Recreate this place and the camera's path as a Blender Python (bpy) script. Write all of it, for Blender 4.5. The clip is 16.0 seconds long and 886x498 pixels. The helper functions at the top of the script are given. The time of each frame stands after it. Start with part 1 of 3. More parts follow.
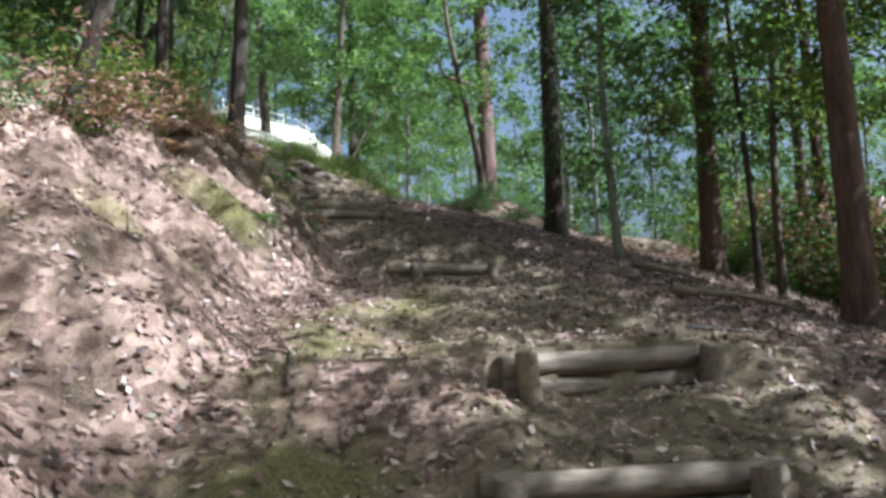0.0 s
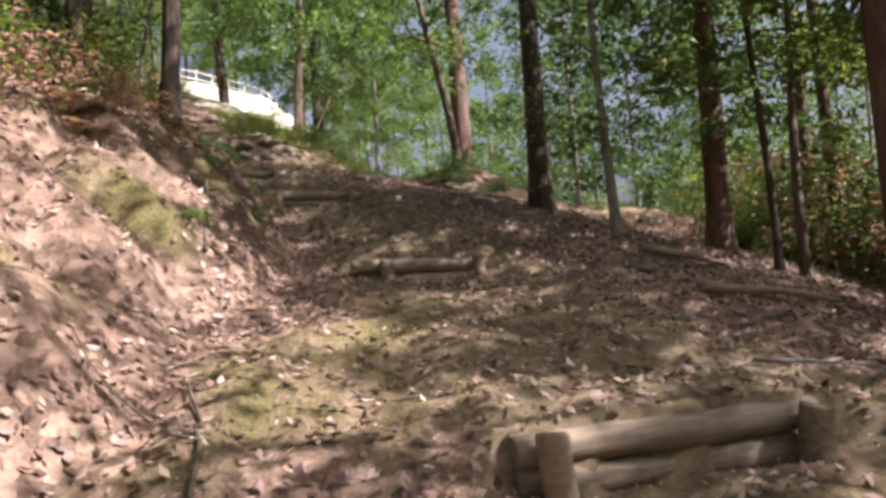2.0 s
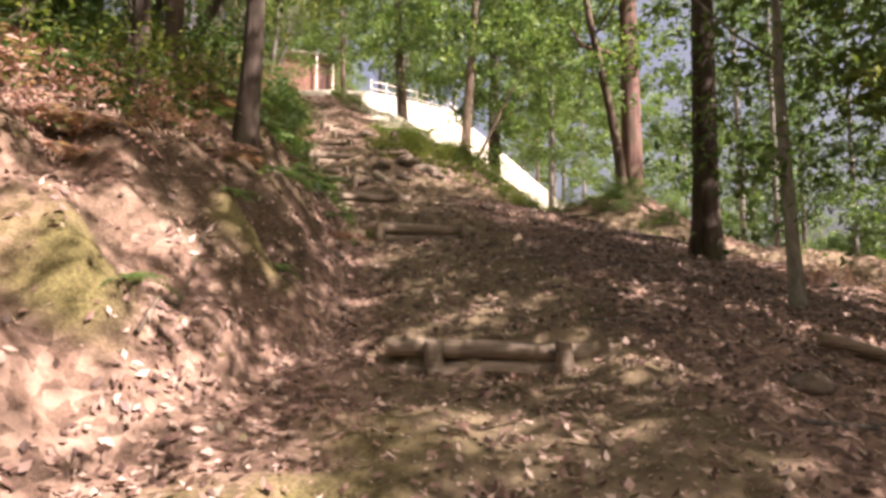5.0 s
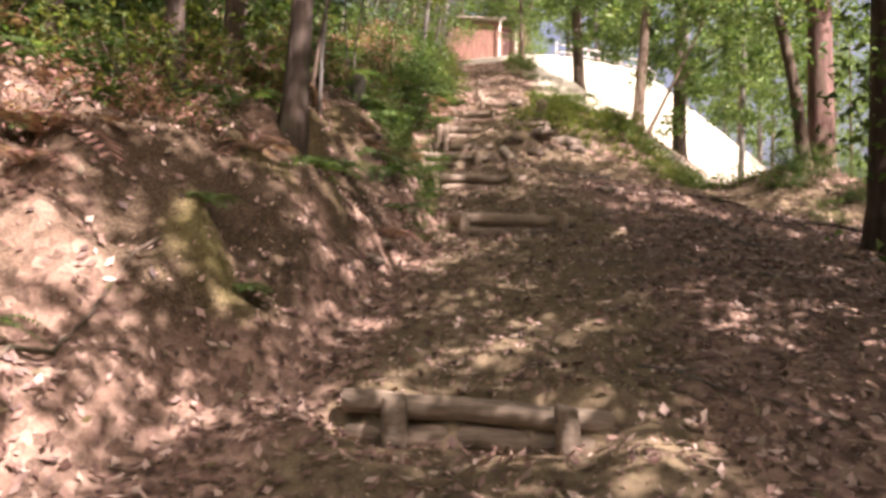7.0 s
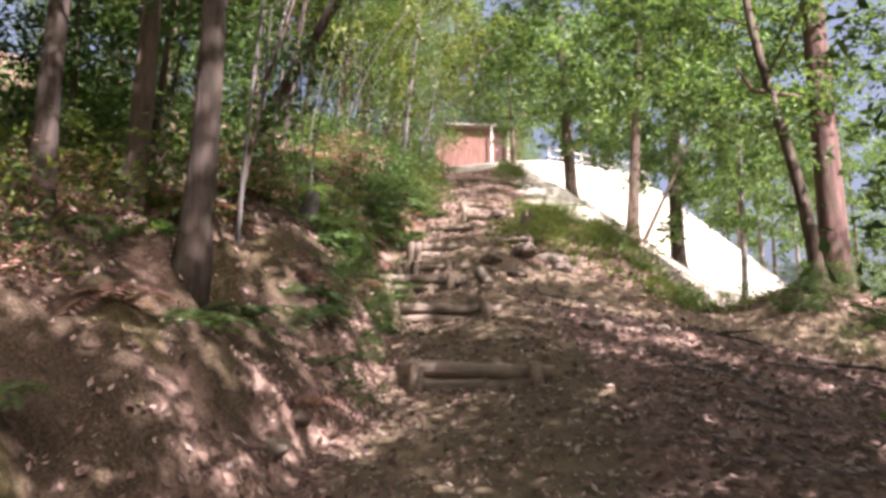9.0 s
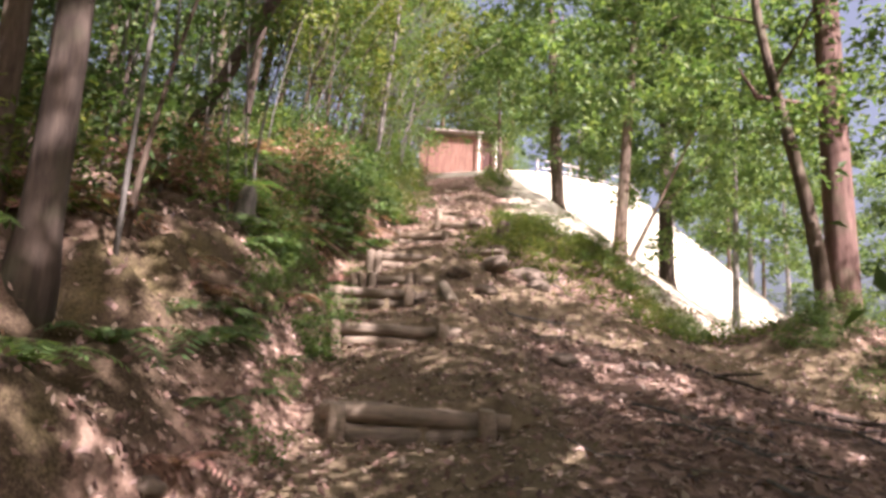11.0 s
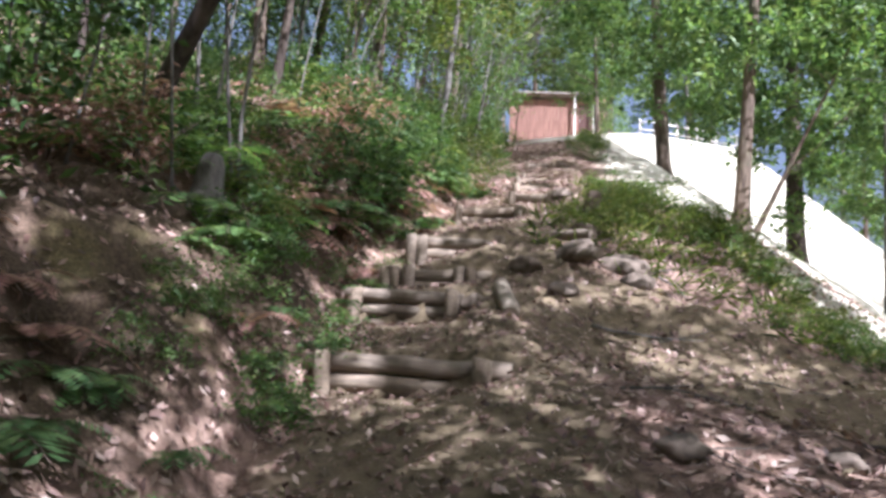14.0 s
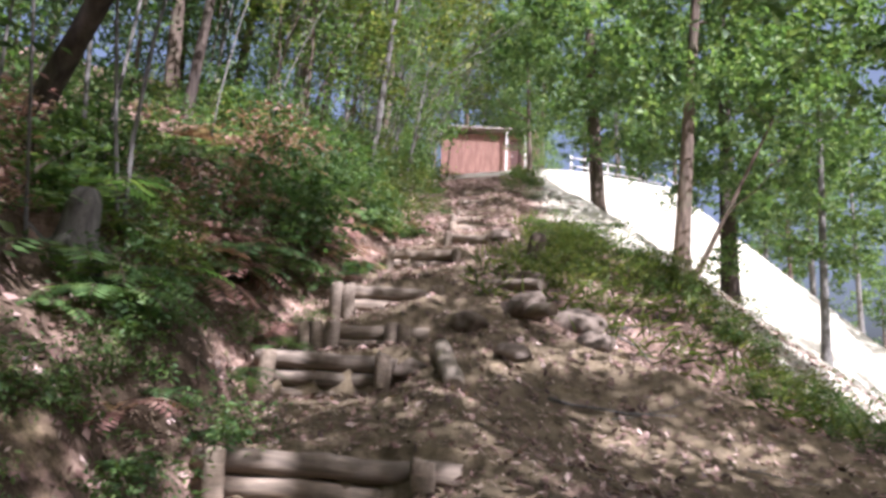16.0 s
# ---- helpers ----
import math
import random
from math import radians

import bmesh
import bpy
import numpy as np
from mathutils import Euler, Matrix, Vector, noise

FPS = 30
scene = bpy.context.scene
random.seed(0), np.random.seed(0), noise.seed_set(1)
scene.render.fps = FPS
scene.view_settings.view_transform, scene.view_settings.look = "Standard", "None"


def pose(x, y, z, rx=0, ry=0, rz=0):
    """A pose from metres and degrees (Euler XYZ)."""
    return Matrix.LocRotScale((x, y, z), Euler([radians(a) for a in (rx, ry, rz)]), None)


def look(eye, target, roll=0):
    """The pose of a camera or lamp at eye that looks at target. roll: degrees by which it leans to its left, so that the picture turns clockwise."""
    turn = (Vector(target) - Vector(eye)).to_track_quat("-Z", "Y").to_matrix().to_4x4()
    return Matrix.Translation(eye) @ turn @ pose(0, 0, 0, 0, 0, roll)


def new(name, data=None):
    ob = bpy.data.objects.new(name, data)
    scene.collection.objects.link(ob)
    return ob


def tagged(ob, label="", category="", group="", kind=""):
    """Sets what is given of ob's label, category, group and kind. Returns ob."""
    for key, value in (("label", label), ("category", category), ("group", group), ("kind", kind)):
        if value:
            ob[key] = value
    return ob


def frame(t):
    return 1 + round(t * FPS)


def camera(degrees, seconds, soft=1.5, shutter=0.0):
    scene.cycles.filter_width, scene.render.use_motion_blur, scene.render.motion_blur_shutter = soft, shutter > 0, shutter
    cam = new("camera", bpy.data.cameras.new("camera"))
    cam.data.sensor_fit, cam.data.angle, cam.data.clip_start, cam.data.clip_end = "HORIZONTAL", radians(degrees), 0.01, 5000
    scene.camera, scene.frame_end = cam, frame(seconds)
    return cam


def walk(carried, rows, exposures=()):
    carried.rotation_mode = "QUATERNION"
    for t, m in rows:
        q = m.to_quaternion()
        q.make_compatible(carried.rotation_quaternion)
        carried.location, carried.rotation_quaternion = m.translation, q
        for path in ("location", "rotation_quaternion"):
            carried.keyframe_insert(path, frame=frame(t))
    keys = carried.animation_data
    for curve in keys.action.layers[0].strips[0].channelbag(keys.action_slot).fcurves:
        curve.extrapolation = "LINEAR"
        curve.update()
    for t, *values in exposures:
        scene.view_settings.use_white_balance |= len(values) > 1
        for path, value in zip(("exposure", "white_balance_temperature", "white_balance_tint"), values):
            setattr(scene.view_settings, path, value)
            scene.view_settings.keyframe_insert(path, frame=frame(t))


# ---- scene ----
cam = camera(59.3, 16.0, soft=3.2)
PATH = [
    (0, (0.165, 1.216, 2.041), (0.156, 3.202, 2.273), -2.1),
    (0.5, (0.103, 1.625, 2.157), (0.133, 3.614, 2.367), -2.7),
    (1, (0.144, 2.032, 2.298), (0.159, 4.021, 2.505), -4.0),
    (1.5, (0.16, 2.389, 2.345), (0.165, 4.383, 2.507), -4.3),
    (2, (0.147, 2.779, 2.495), (0.203, 4.773, 2.634), -4.1),
    (2.5, (0.241, 3.114, 2.499), (0.347, 5.106, 2.643), -3.4),
    (3, (0.424, 3.483, 2.638), (0.522, 5.476, 2.775), -3.1),
    (3.5, (0.522, 3.83, 2.648), (0.514, 5.828, 2.73), -2.0),
    (4, (0.605, 4.31, 2.949), (0.482, 6.306, 3.001), -1.6),
    (4.5, (0.812, 4.636, 3.076), (0.648, 6.627, 3.153), -1.5),
    (5, (1.116, 4.955, 3.103), (0.677, 6.898, 3.289), 0.2),
    (7.5, (2.082, 7.256, 3.716), (1.135, 9.016, 3.799), 0.9),
    (8, (2.074, 7.686, 3.834), (1.108, 9.433, 3.957), 1.2),
    (8.5, (2.034, 8.115, 4.034), (1.032, 9.835, 4.229), 2.4),
    (9, (1.742, 8.474, 4.202), (0.815, 10.212, 4.552), 0.4),
    (11.5, (1.344, 10.512, 4.586), (0.436, 12.256, 4.953), 3.1),
    (12, (1.234, 11.068, 4.693), (0.236, 12.772, 5.01), 4.0),
    (12.5, (1.033, 11.541, 4.868), (0.013, 13.235, 5.168), 3.6),
    (13, (0.919, 12.046, 4.917), (-0.128, 13.725, 5.212), 2.3),
    (13.5, (0.735, 12.527, 5.11), (-0.433, 14.131, 5.359), 3.4),
    (14, (0.365, 12.961, 5.275), (-0.761, 14.59, 5.562), 2.6),
    (14.5, (0.048, 13.255, 5.37), (-1.033, 14.913, 5.66), 1.5),
    (15, (-0.144, 13.387, 5.544), (-1.157, 15.081, 5.862), 2.9),
    (15.5, (-0.311, 13.535, 5.621), (-1.299, 15.229, 6.012), 2.3),
    (16, (-0.313, 13.886, 5.649), (-1.278, 15.597, 6.025), 2.4),
]
EXPOSURES = [
    (0.0, 1.62, 5000, 5), (1.0, 1.57, 5150, 7), (1.5, 1.67, 5750, 13), (2.5, 1.62, 6150, 22), (3.0, 1.82, 5750, 13), (3.5, 1.83, 5000, 5),
    (4.2, 1.87, 5250, 9), (4.5, 1.87, 5650, 15), (5.0, 1.92, 6850, 28), (8.0, 2.05, 6700, 31), (8.5, 2.05, 6550, 29), (9.0, 2.10, 6050, 29),
    (11.5, 2.05, 6380, 31), (12.5, 2.00, 5930, 27), (13.5, 1.87, 5430, 19), (14.5, 1.79, 5230, 20), (16.0, 1.70, 5480, 24),
]
walk(cam, [(t, look(eye, target, roll)) for t, eye, target, roll in PATH], EXPOSURES)

# ---- light ----
SUN_DIR = Vector((0.80, -0.30, 0.92)).normalized()      # towards the sun
world = bpy.data.worlds.new("sky")
scene.world = world
world.use_nodes = True
wn = world.node_tree
sky = wn.nodes.new("ShaderNodeTexSky")
sky.sky_type = 'NISHITA'
sky.sun_disc = False
sky.sun_elevation = math.asin(SUN_DIR.z)
sky.sun_rotation = math.atan2(SUN_DIR.x, SUN_DIR.y)
sky.air_density, sky.dust_density, sky.ozone_density = 1.0, 8.0, 0.2
back = wn.nodes["Background"]
back.inputs["Strength"].default_value = 0.055
haze = wn.nodes.new("ShaderNodeHueSaturation")      # a hazy, pale summer sky
haze.inputs["Saturation"].default_value = 0.75
haze.inputs["Value"].default_value = 1.1
wn.links.new(sky.outputs[0], haze.inputs["Color"])
wn.links.new(haze.outputs[0], back.inputs["Color"])
sun = new("sun", bpy.data.lights.new("sun", 'SUN'))
sun.data.energy, sun.data.angle, sun.data.color = 5.0, radians(0.53), (1.0, 0.95, 0.88)
sun.matrix_world = look(SUN_DIR * 80, (0, 0, 0))
scene.view_settings.exposure = 0.0


# ---- materials ----
def material(name, rough=0.8, spec=0.3):
    m = bpy.data.materials.new(name)
    m.use_nodes = True
    nt = m.node_tree
    b = nt.nodes["Principled BSDF"]
    b.inputs["Roughness"].default_value = rough
    b.inputs["Specular IOR Level"].default_value = spec
    return m, nt, b


def node(nt, kind, **values):
    n = nt.nodes.new(kind)
    for k, v in values.items():
        n.inputs[k.replace("_", " ")].default_value = v
    return n


def ramp(nt, fac, stops):
    r = nt.nodes.new("ShaderNodeValToRGB")
    e = r.color_ramp.elements
    while len(e) < len(stops):
        e.new(0.5)
    for el, (p, c) in zip(e, stops):
        el.position, el.color = p, (*c, 1)
    nt.links.new(fac, r.inputs[0])
    return r.outputs[0]


def mixed(nt, fac, a, b, how='MIX'):
    n = nt.nodes.new("ShaderNodeMix")
    n.data_type, n.blend_type = 'RGBA', how
    for sock, val in ((n.inputs[0], fac), (n.inputs[6], a), (n.inputs[7], b)):
        if isinstance(val, (int, float)):
            sock.default_value = val
        elif isinstance(val, tuple):
            sock.default_value = (*val, 1)
        else:
            nt.links.new(val, sock)
    return n.outputs[2]


def coords(nt, scale=(1, 1, 1), kind="Object"):
    tc = nt.nodes.new("ShaderNodeTexCoord")
    mp = nt.nodes.new("ShaderNodeMapping")
    mp.inputs["Scale"].default_value = scale
    nt.links.new(tc.outputs[kind], mp.inputs[0])
    return mp.outputs[0]


def noise_tex(nt, vec, scale, detail=5.0, rough=0.6):
    n = node(nt, "ShaderNodeTexNoise", Scale=scale, Detail=detail, Roughness=rough)
    nt.links.new(vec, n.inputs["Vector"])
    return n.outputs["Fac"]


def bump(nt, b, height, strength=0.5, dist=0.02):
    n = node(nt, "ShaderNodeBump", Strength=strength, Distance=dist)
    nt.links.new(height, n.inputs["Height"])
    nt.links.new(n.outputs[0], b.inputs["Normal"])


def mat_bark(name, dark, light, scale=9.0, stretch=0.18):
    m, nt, b = material(name, 0.9, 0.2)
    v = coords(nt, (1, 1, stretch))
    f = noise_tex(nt, v, scale, 8, 0.7)
    g = noise_tex(nt, coords(nt), 1.6, 3)
    c = ramp(nt, f, [(0.3, dark), (0.52, tuple((p + q) / 2 for p, q in zip(dark, light))), (0.72, light)])
    moss = ramp(nt, g, [(0.52, (0, 0, 0)), (0.68, (1, 1, 1))])
    c2 = mixed(nt, moss, c, mixed(nt, 0.45, c, (0.10, 0.11, 0.06)))
    nt.links.new(c2, b.inputs["Base Color"])
    bump(nt, b, f, 0.9, 0.03)
    return m


def mat_leaf(name, stops, through_light=0.45):
    m, nt, b = material(name, 0.55, 0.35)
    geo = nt.nodes.new("ShaderNodeNewGeometry")
    c = ramp(nt, geo.outputs["Random Per Island"], stops)
    nt.links.new(c, b.inputs["Base Color"])
    if through_light:
        t = nt.nodes.new("ShaderNodeBsdfTranslucent")
        nt.links.new(mixed(nt, 1.0, c, (1.4, 1.5, 0.8), 'MULTIPLY'), t.inputs["Color"])
        mx = nt.nodes.new("ShaderNodeMixShader")
        mx.inputs[0].default_value = through_light
        nt.links.new(b.outputs[0], mx.inputs[1])
        nt.links.new(t.outputs[0], mx.inputs[2])
        nt.links.new(mx.outputs[0], nt.nodes["Material Output"].inputs["Surface"])
    return m


BARK_BROWN = mat_bark("bark_brown", (0.035, 0.024, 0.018), (0.20, 0.15, 0.11))
BARK_RED = mat_bark("bark_red", (0.045, 0.024, 0.019), (0.22, 0.135, 0.11))
BARK_GREY = mat_bark("bark_grey", (0.06, 0.055, 0.05), (0.25, 0.23, 0.20), 14, 0.4)
BARK_PALE = mat_bark("bark_pale", (0.13, 0.125, 0.10), (0.42, 0.40, 0.33), 14, 0.4)
BARK_DARK = mat_bark("bark_dark", (0.02, 0.015, 0.012), (0.12, 0.09, 0.07))
LEAF_FRESH = mat_leaf("leaf_fresh", [(0.0, (0.043, 0.081, 0.025)), (0.5, (0.093, 0.157, 0.047)), (1.0, (0.162, 0.212, 0.068))], 0.42)
LEAF_DEEP = mat_leaf("leaf_deep", [(0.0, (0.030, 0.062, 0.018)), (0.6, (0.070, 0.120, 0.042)), (1.0, (0.120, 0.165, 0.060))], 0.42)
LEAF_OLIVE = mat_leaf("leaf_olive", [(0.0, (0.051, 0.076, 0.017)), (0.6, (0.119, 0.153, 0.034)), (1.0, (0.204, 0.204, 0.068))], 0.45)
LEAF_DRY = mat_leaf("leaf_dry", [(0.0, (0.050, 0.028, 0.022)), (0.3, (0.150, 0.085, 0.066)), (0.65, (0.270, 0.170, 0.135)), (0.93, (0.450, 0.340, 0.280)), (1.0, (0.120, 0.100, 0.040))], 0.1)
FROND_DRY = mat_leaf("frond_dry", [(0.0, (0.170, 0.076, 0.060)), (0.6, (0.306, 0.170, 0.136)), (1.0, (0.383, 0.255, 0.187))], 0.25)


def mat_log(name, dark, light):
    m, nt, b = material(name, 0.85, 0.2)
    v = coords(nt, (0.12, 1, 1))
    f = noise_tex(nt, v, 28, 8, 0.7)
    g = noise_tex(nt, coords(nt), 3.0, 4)
    c = ramp(nt, f, [(0.28, dark), (0.7, light)])
    c = mixed(nt, ramp(nt, g, [(0.5, (0, 0, 0)), (0.75, (0.8, 0.8, 0.8))]), c, (0.07, 0.06, 0.04))
    oi = nt.nodes.new("ShaderNodeObjectInfo")
    c = mixed(nt, 0.35, c, ramp(nt, oi.outputs["Random"], [(0, (0.10, 0.09, 0.08)), (1, (0.32, 0.25, 0.18))]))
    nt.links.new(c, b.inputs["Base Color"])
    bump(nt, b, f, 0.8, 0.015)
    return m


LOG = mat_log("weathered_log", (0.06, 0.045, 0.033), (0.42, 0.325, 0.235))
POST = mat_log("weathered_post", (0.07, 0.05, 0.035), (0.34, 0.26, 0.18))


# ---- the lie of the land ----
CY = np.array([-6, 1, 5, 6.15, 10.7, 15.27, 17.7, 19.35, 20.25, 21, 23.6, 25.3, 28, 30, 33, 36, 40, 48, 55, 60, 66, 75, 400.0])
CX = np.array([0.2, 0.25, 1.0, 1.19, 0.17, -1.5, -3.0, -4.48, -4.7, -4.95, -6.05, -6.2, -7.6, -8.6, -10.1, -11.6, -13.2, -16, -18.5, -20, -21.5, -23, -23.0])
CZ = np.array([-0.6, 0.6, 1.32, 1.83, 2.87, 4.32, 5.22, 5.85, 6.2, 6.7, 7.65, 8.25, 9.3, 9.95, 11.35, 12.75, 14.0, 16.9, 19.2, 20.0, 20.4, 20, 20.0])
TY = np.array([-6, 1, 5, 8, 10.7, 13, 15, 17.5, 19.1, 21, 23.6, 28, 36, 55, 400.0])
TX = np.array([-1.6, -1.5, -1.4, -1.25, -1.05, -1.75, -2.55, -3.8, -5.3, -5.8, -7.0, -9.2, -13.8, -27, -60.0])   # foot of the bank
# each step: centre x, y, top z, half length, turn in degrees, rows of logs
STEPS = [
    (1.00, 5.00, 1.42, 0.75, 3, 2), (1.19, 6.17, 1.95, 0.75, 11, 2), (0.17, 10.70, 2.97, 0.74, 14, 2), (-1.50, 15.27, 4.44, 0.74, 16, 2),
    (-3.15, 17.63, 5.31, 0.78, 20, 2), (-4.48, 19.33, 5.99, 0.67, 20, 3), (-4.72, 20.22, 6.33, 0.62, 22, 2), (-4.95, 21.00, 6.82, 0.58, 28, 2),
    (-6.10, 23.57, 7.78, 0.55, 24, 3), (-6.25, 25.30, 8.37, 0.45, 24, 2), (-6.95, 26.70, 8.90, 0.45, 26, 1), (-7.70, 28.10, 9.42, 0.45, 26, 1),
    (-8.60, 30.0, 10.05, 0.45, 24, 1), (-9.40, 31.6, 10.8, 0.45, 22, 1), (-10.1, 33.0, 11.45, 0.45, 22, 1),
]


def soft(t):
    t = np.clip(t, 0, 1)
    return t * t * (3 - 2 * t)


def waves(x, y, seed, size):
    """Smooth unevenness from a few crossing waves."""
    r = np.random.RandomState(seed)
    s = np.zeros_like(x)
    for k in range(7):
        a, p = r.uniform(0, 6.28, 2)
        f = 6.28 / (size * r.uniform(0.5, 1.6))
        s = s + np.sin((x * math.cos(a) + y * math.sin(a)) * f + p + 1.3 * np.sin((y * math.cos(a) - x * math.sin(a)) * f * 0.6 + p))
    return s / 7


def land(x, y):
    x, y = np.asarray(x, float), np.asarray(y, float)
    xc, zc, xb = np.interp(y, CY, CX), np.interp(y, CY, CZ), np.interp(y, TY, TX)
    # the path runs level behind each log and rises at it
    for sx, sy, sz, half, turn, rows in STEPS:
        a = radians(turn)
        u = (x - sx) * math.cos(a) + (y - sy) * math.sin(a)
        v = -(x - sx) * math.sin(a) + (y - sy) * math.cos(a)
        near = soft((1.3 - np.abs(u) / half) / 0.45)
        here = float(np.interp(sy, CY, CZ))
        rise = np.where(v > 0.0, (sz - 0.01 - here) * np.exp(-np.clip(v, 0, 9) / 0.9), (sz - 0.15 * rows - here) * np.exp(np.clip(v, -9, 0) / 0.45))
        zc = zc + near * rise
    z = zc + 0.05 * (xc - x) * (x < xc)
    # bank on the uphill side
    d = np.clip(xb - x + 0.25 * waves(x, y, 3, 2.6), 0, None)
    steep = 0.55 + 0.65 * soft((y - 7) / 5)
    z = z + 1.35 * (1 - np.exp(-d * steep / 1.35)) + 0.29 * d
    # downhill side
    e = np.clip(x - xc - 0.8, 0, None)
    near_fall = 0.19 * e * e / (e + 0.9) + 0.08 * np.clip(e - 1.6, 0, 9)
    upper = soft((y - 21.3) / 2.7)
    hill = soft((y - 44) / 10)
    far_fall = (0.27 - 0.12 * hill) * e + (0.49 - 0.34 * hill) * np.clip(e - 2.8, 0, 14) + 0.60 * hill * np.clip(e - 8.0, 0, 20)
    z = z - (near_fall * (1 - upper) + far_fall * upper)
    # the level side path that leaves between steps
    side = soft((y - 17.6) / 1.2) * soft((23.4 - y) / 2.4) * soft((x - xc - 0.5) / 2.4) * soft((6 - x) / 3)
    z = z - 0.42 * side
    mound = np.exp(-((x - 1.4) / 1.6) ** 2 - ((y - 22.6) / 1.5) ** 2)
    z = z + 0.85 * mound
    z = z - 0.55 * np.exp(-((x + 0.4) / 1.1) ** 2 - ((y - 22.3) / 1.6) ** 2)
    z = z - 0.5 * soft((y - 34) / 5) * soft((52 - y) / 5) * soft((e - 0.5) / 2)
    z = z - 0.28 * np.clip(y - 60, 0, 14) * soft(e / 2) * (y < 400)
    rough = 0.06 + 0.26 * soft(d / 1.2)
    z = z + rough * waves(x, y, 5, 1.1) + 0.05 * waves(x, y, 8, 0.45) + 0.10 * soft(d) * waves(x, y, 9, 0.6) + 0.30 * soft(d / 0.5) * waves(x, y, 41, 0.9) * soft((15 - y) / 4) + 0.12 * moss_at(x, y) * waves(x, y, 43, 0.7)
    z = z - 0.0022 * np.clip(x - 14, 0, None) ** 2 * np.exp(-np.clip(x - 14, 0, None) / 60)
    return np.clip(z, -25, 60)


def moss_at(x, y):
    xb = np.interp(y, TY, TX)
    low = soft(1.25 - np.abs(x - xb - 0.9) / 1.1) * (0.62 + 0.9 * waves(x, y, 21, 1.6)) * soft((10.5 - y) / 3)
    face = soft(1.2 - np.abs(x - xb + 1.0) / 0.9) * (0.22 + 1.1 * waves(x, y, 27, 1.3)) * soft((19 - y) / 2)
    return np.clip(np.maximum(low, face), 0, 1)


def shaded_earth_at(x, y):
    """Bare dark soil showing through on the face of the bank; past y 9.3 it also paints in shade."""
    d = np.interp(y, TY, TX) - x
    return np.clip(soft(d / 0.5) * soft((3.2 - d) / 1.2) * (0.25 + 0.55 * soft((y - 9.3) / 1.5) + 0.9 * waves(x, y, 51, 1.2)), 0, 1)


def land_at(x, y):
    return float(land(np.array([x]), np.array([y]))[0])


def mesh_of(name, verts, faces, mats=(), smooth=False):
    me = bpy.data.meshes.new(name)
    verts, faces = np.asarray(verts, np.float32), np.asarray(faces, np.int32)
    k = faces.shape[1]
    me.vertices.add(len(verts))
    me.vertices.foreach_set("co", verts.ravel())
    me.loops.add(faces.size)
    me.loops.foreach_set("vertex_index", faces.ravel())
    me.polygons.add(len(faces))
    me.polygons.foreach_set("loop_start", np.arange(0, faces.size, k, dtype=np.int32))
    if smooth:
        me.polygons.foreach_set("use_smooth", np.ones(len(faces), bool))
    for m in mats:
        me.materials.append(m)
    me.update(calc_edges=True)
    return me


def axis(pieces):
    out = []
    for a, b, n in pieces:
        out += list(np.linspace(a, b, n, endpoint=False))
    return np.array(out + [pieces[-1][1]])


gx = axis([(-400, -60, 12), (-60, -14, 40), (-14, -8.5, 30), (-8.5, 5.5, 140), (5.5, 14, 40), (14, 60, 40), (60, 400, 12)])
gy = axis([(-120, -8, 16), (-8, 0, 40), (0, 26, 260), (26, 34, 50), (34, 70, 70), (70, 500, 30)])
X, Y = np.meshgrid(gx, gy)
Z = land(X, Y)
nx, ny = len(gx), len(gy)
idx = np.arange(nx * ny).reshape(ny, nx)
quads = np.stack([idx[:-1, :-1], idx[:-1, 1:], idx[1:, 1:], idx[1:, :-1]], -1).reshape(-1, 4)

m, nt, b = material("forest_floor", 0.95, 0.1)
v = coords(nt)
att = {}
for key in ("worn", "moss", "sand", "earth"):
    a = nt.nodes.new("ShaderNodeAttribute")
    a.attribute_name = key
    att[key] = a.outputs["Fac"]
vor = node(nt, "ShaderNodeTexVoronoi", Scale=15.0, Randomness=1.0)
nt.links.new(v, vor.inputs["Vector"])
n_fine, n_mid, n_big = noise_tex(nt, v, 45, 6, 0.7), noise_tex(nt, v, 7, 5), noise_tex(nt, v, 1.3, 4)
litter = ramp(nt, vor.outputs["Color"], [(0.15, (0.060, 0.034, 0.024)), (0.45, (0.200, 0.118, 0.085)), (0.8, (0.400, 0.270, 0.205))])
litter = mixed(nt, 0.5, litter, ramp(nt, n_fine, [(0.3, (0.056, 0.036, 0.028)), (0.7, (0.288, 0.208, 0.152))]))
dirt = ramp(nt, n_mid, [(0.3, (0.075, 0.055, 0.028)), (0.7, (0.250, 0.190, 0.105))])
dirt = mixed(nt, 0.4, dirt, ramp(nt, n_fine, [(0.3, (0.056, 0.040, 0.028)), (0.7, (0.240, 0.192, 0.140))]))
mossy = ramp(nt, n_fine, [(0.3, (0.042, 0.038, 0.015)), (0.7, (0.20, 0.165, 0.070))])
sandy = ramp(nt, n_mid, [(0.3, (0.30, 0.28, 0.21)), (0.7, (0.50, 0.46, 0.36))])
wornf = ramp(nt, mixed(nt, 0.5, att["worn"], n_big), [(0.42, (0, 0, 0)), (0.6, (1, 1, 1))])
c = mixed(nt, wornf, litter, dirt)
# dark soil colour that also carries painted shade on the bank
shaded_earth = ramp(nt, n_fine, [(0.3, (0.030, 0.020, 0.013)), (0.5, (0.075, 0.053, 0.034)), (0.72, (0.165, 0.120, 0.080))])
c = mixed(nt, ramp(nt, mixed(nt, 0.3, att["earth"], n_big), [(0.35, (0, 0, 0)), (0.6, (1, 1, 1))]), c, shaded_earth)
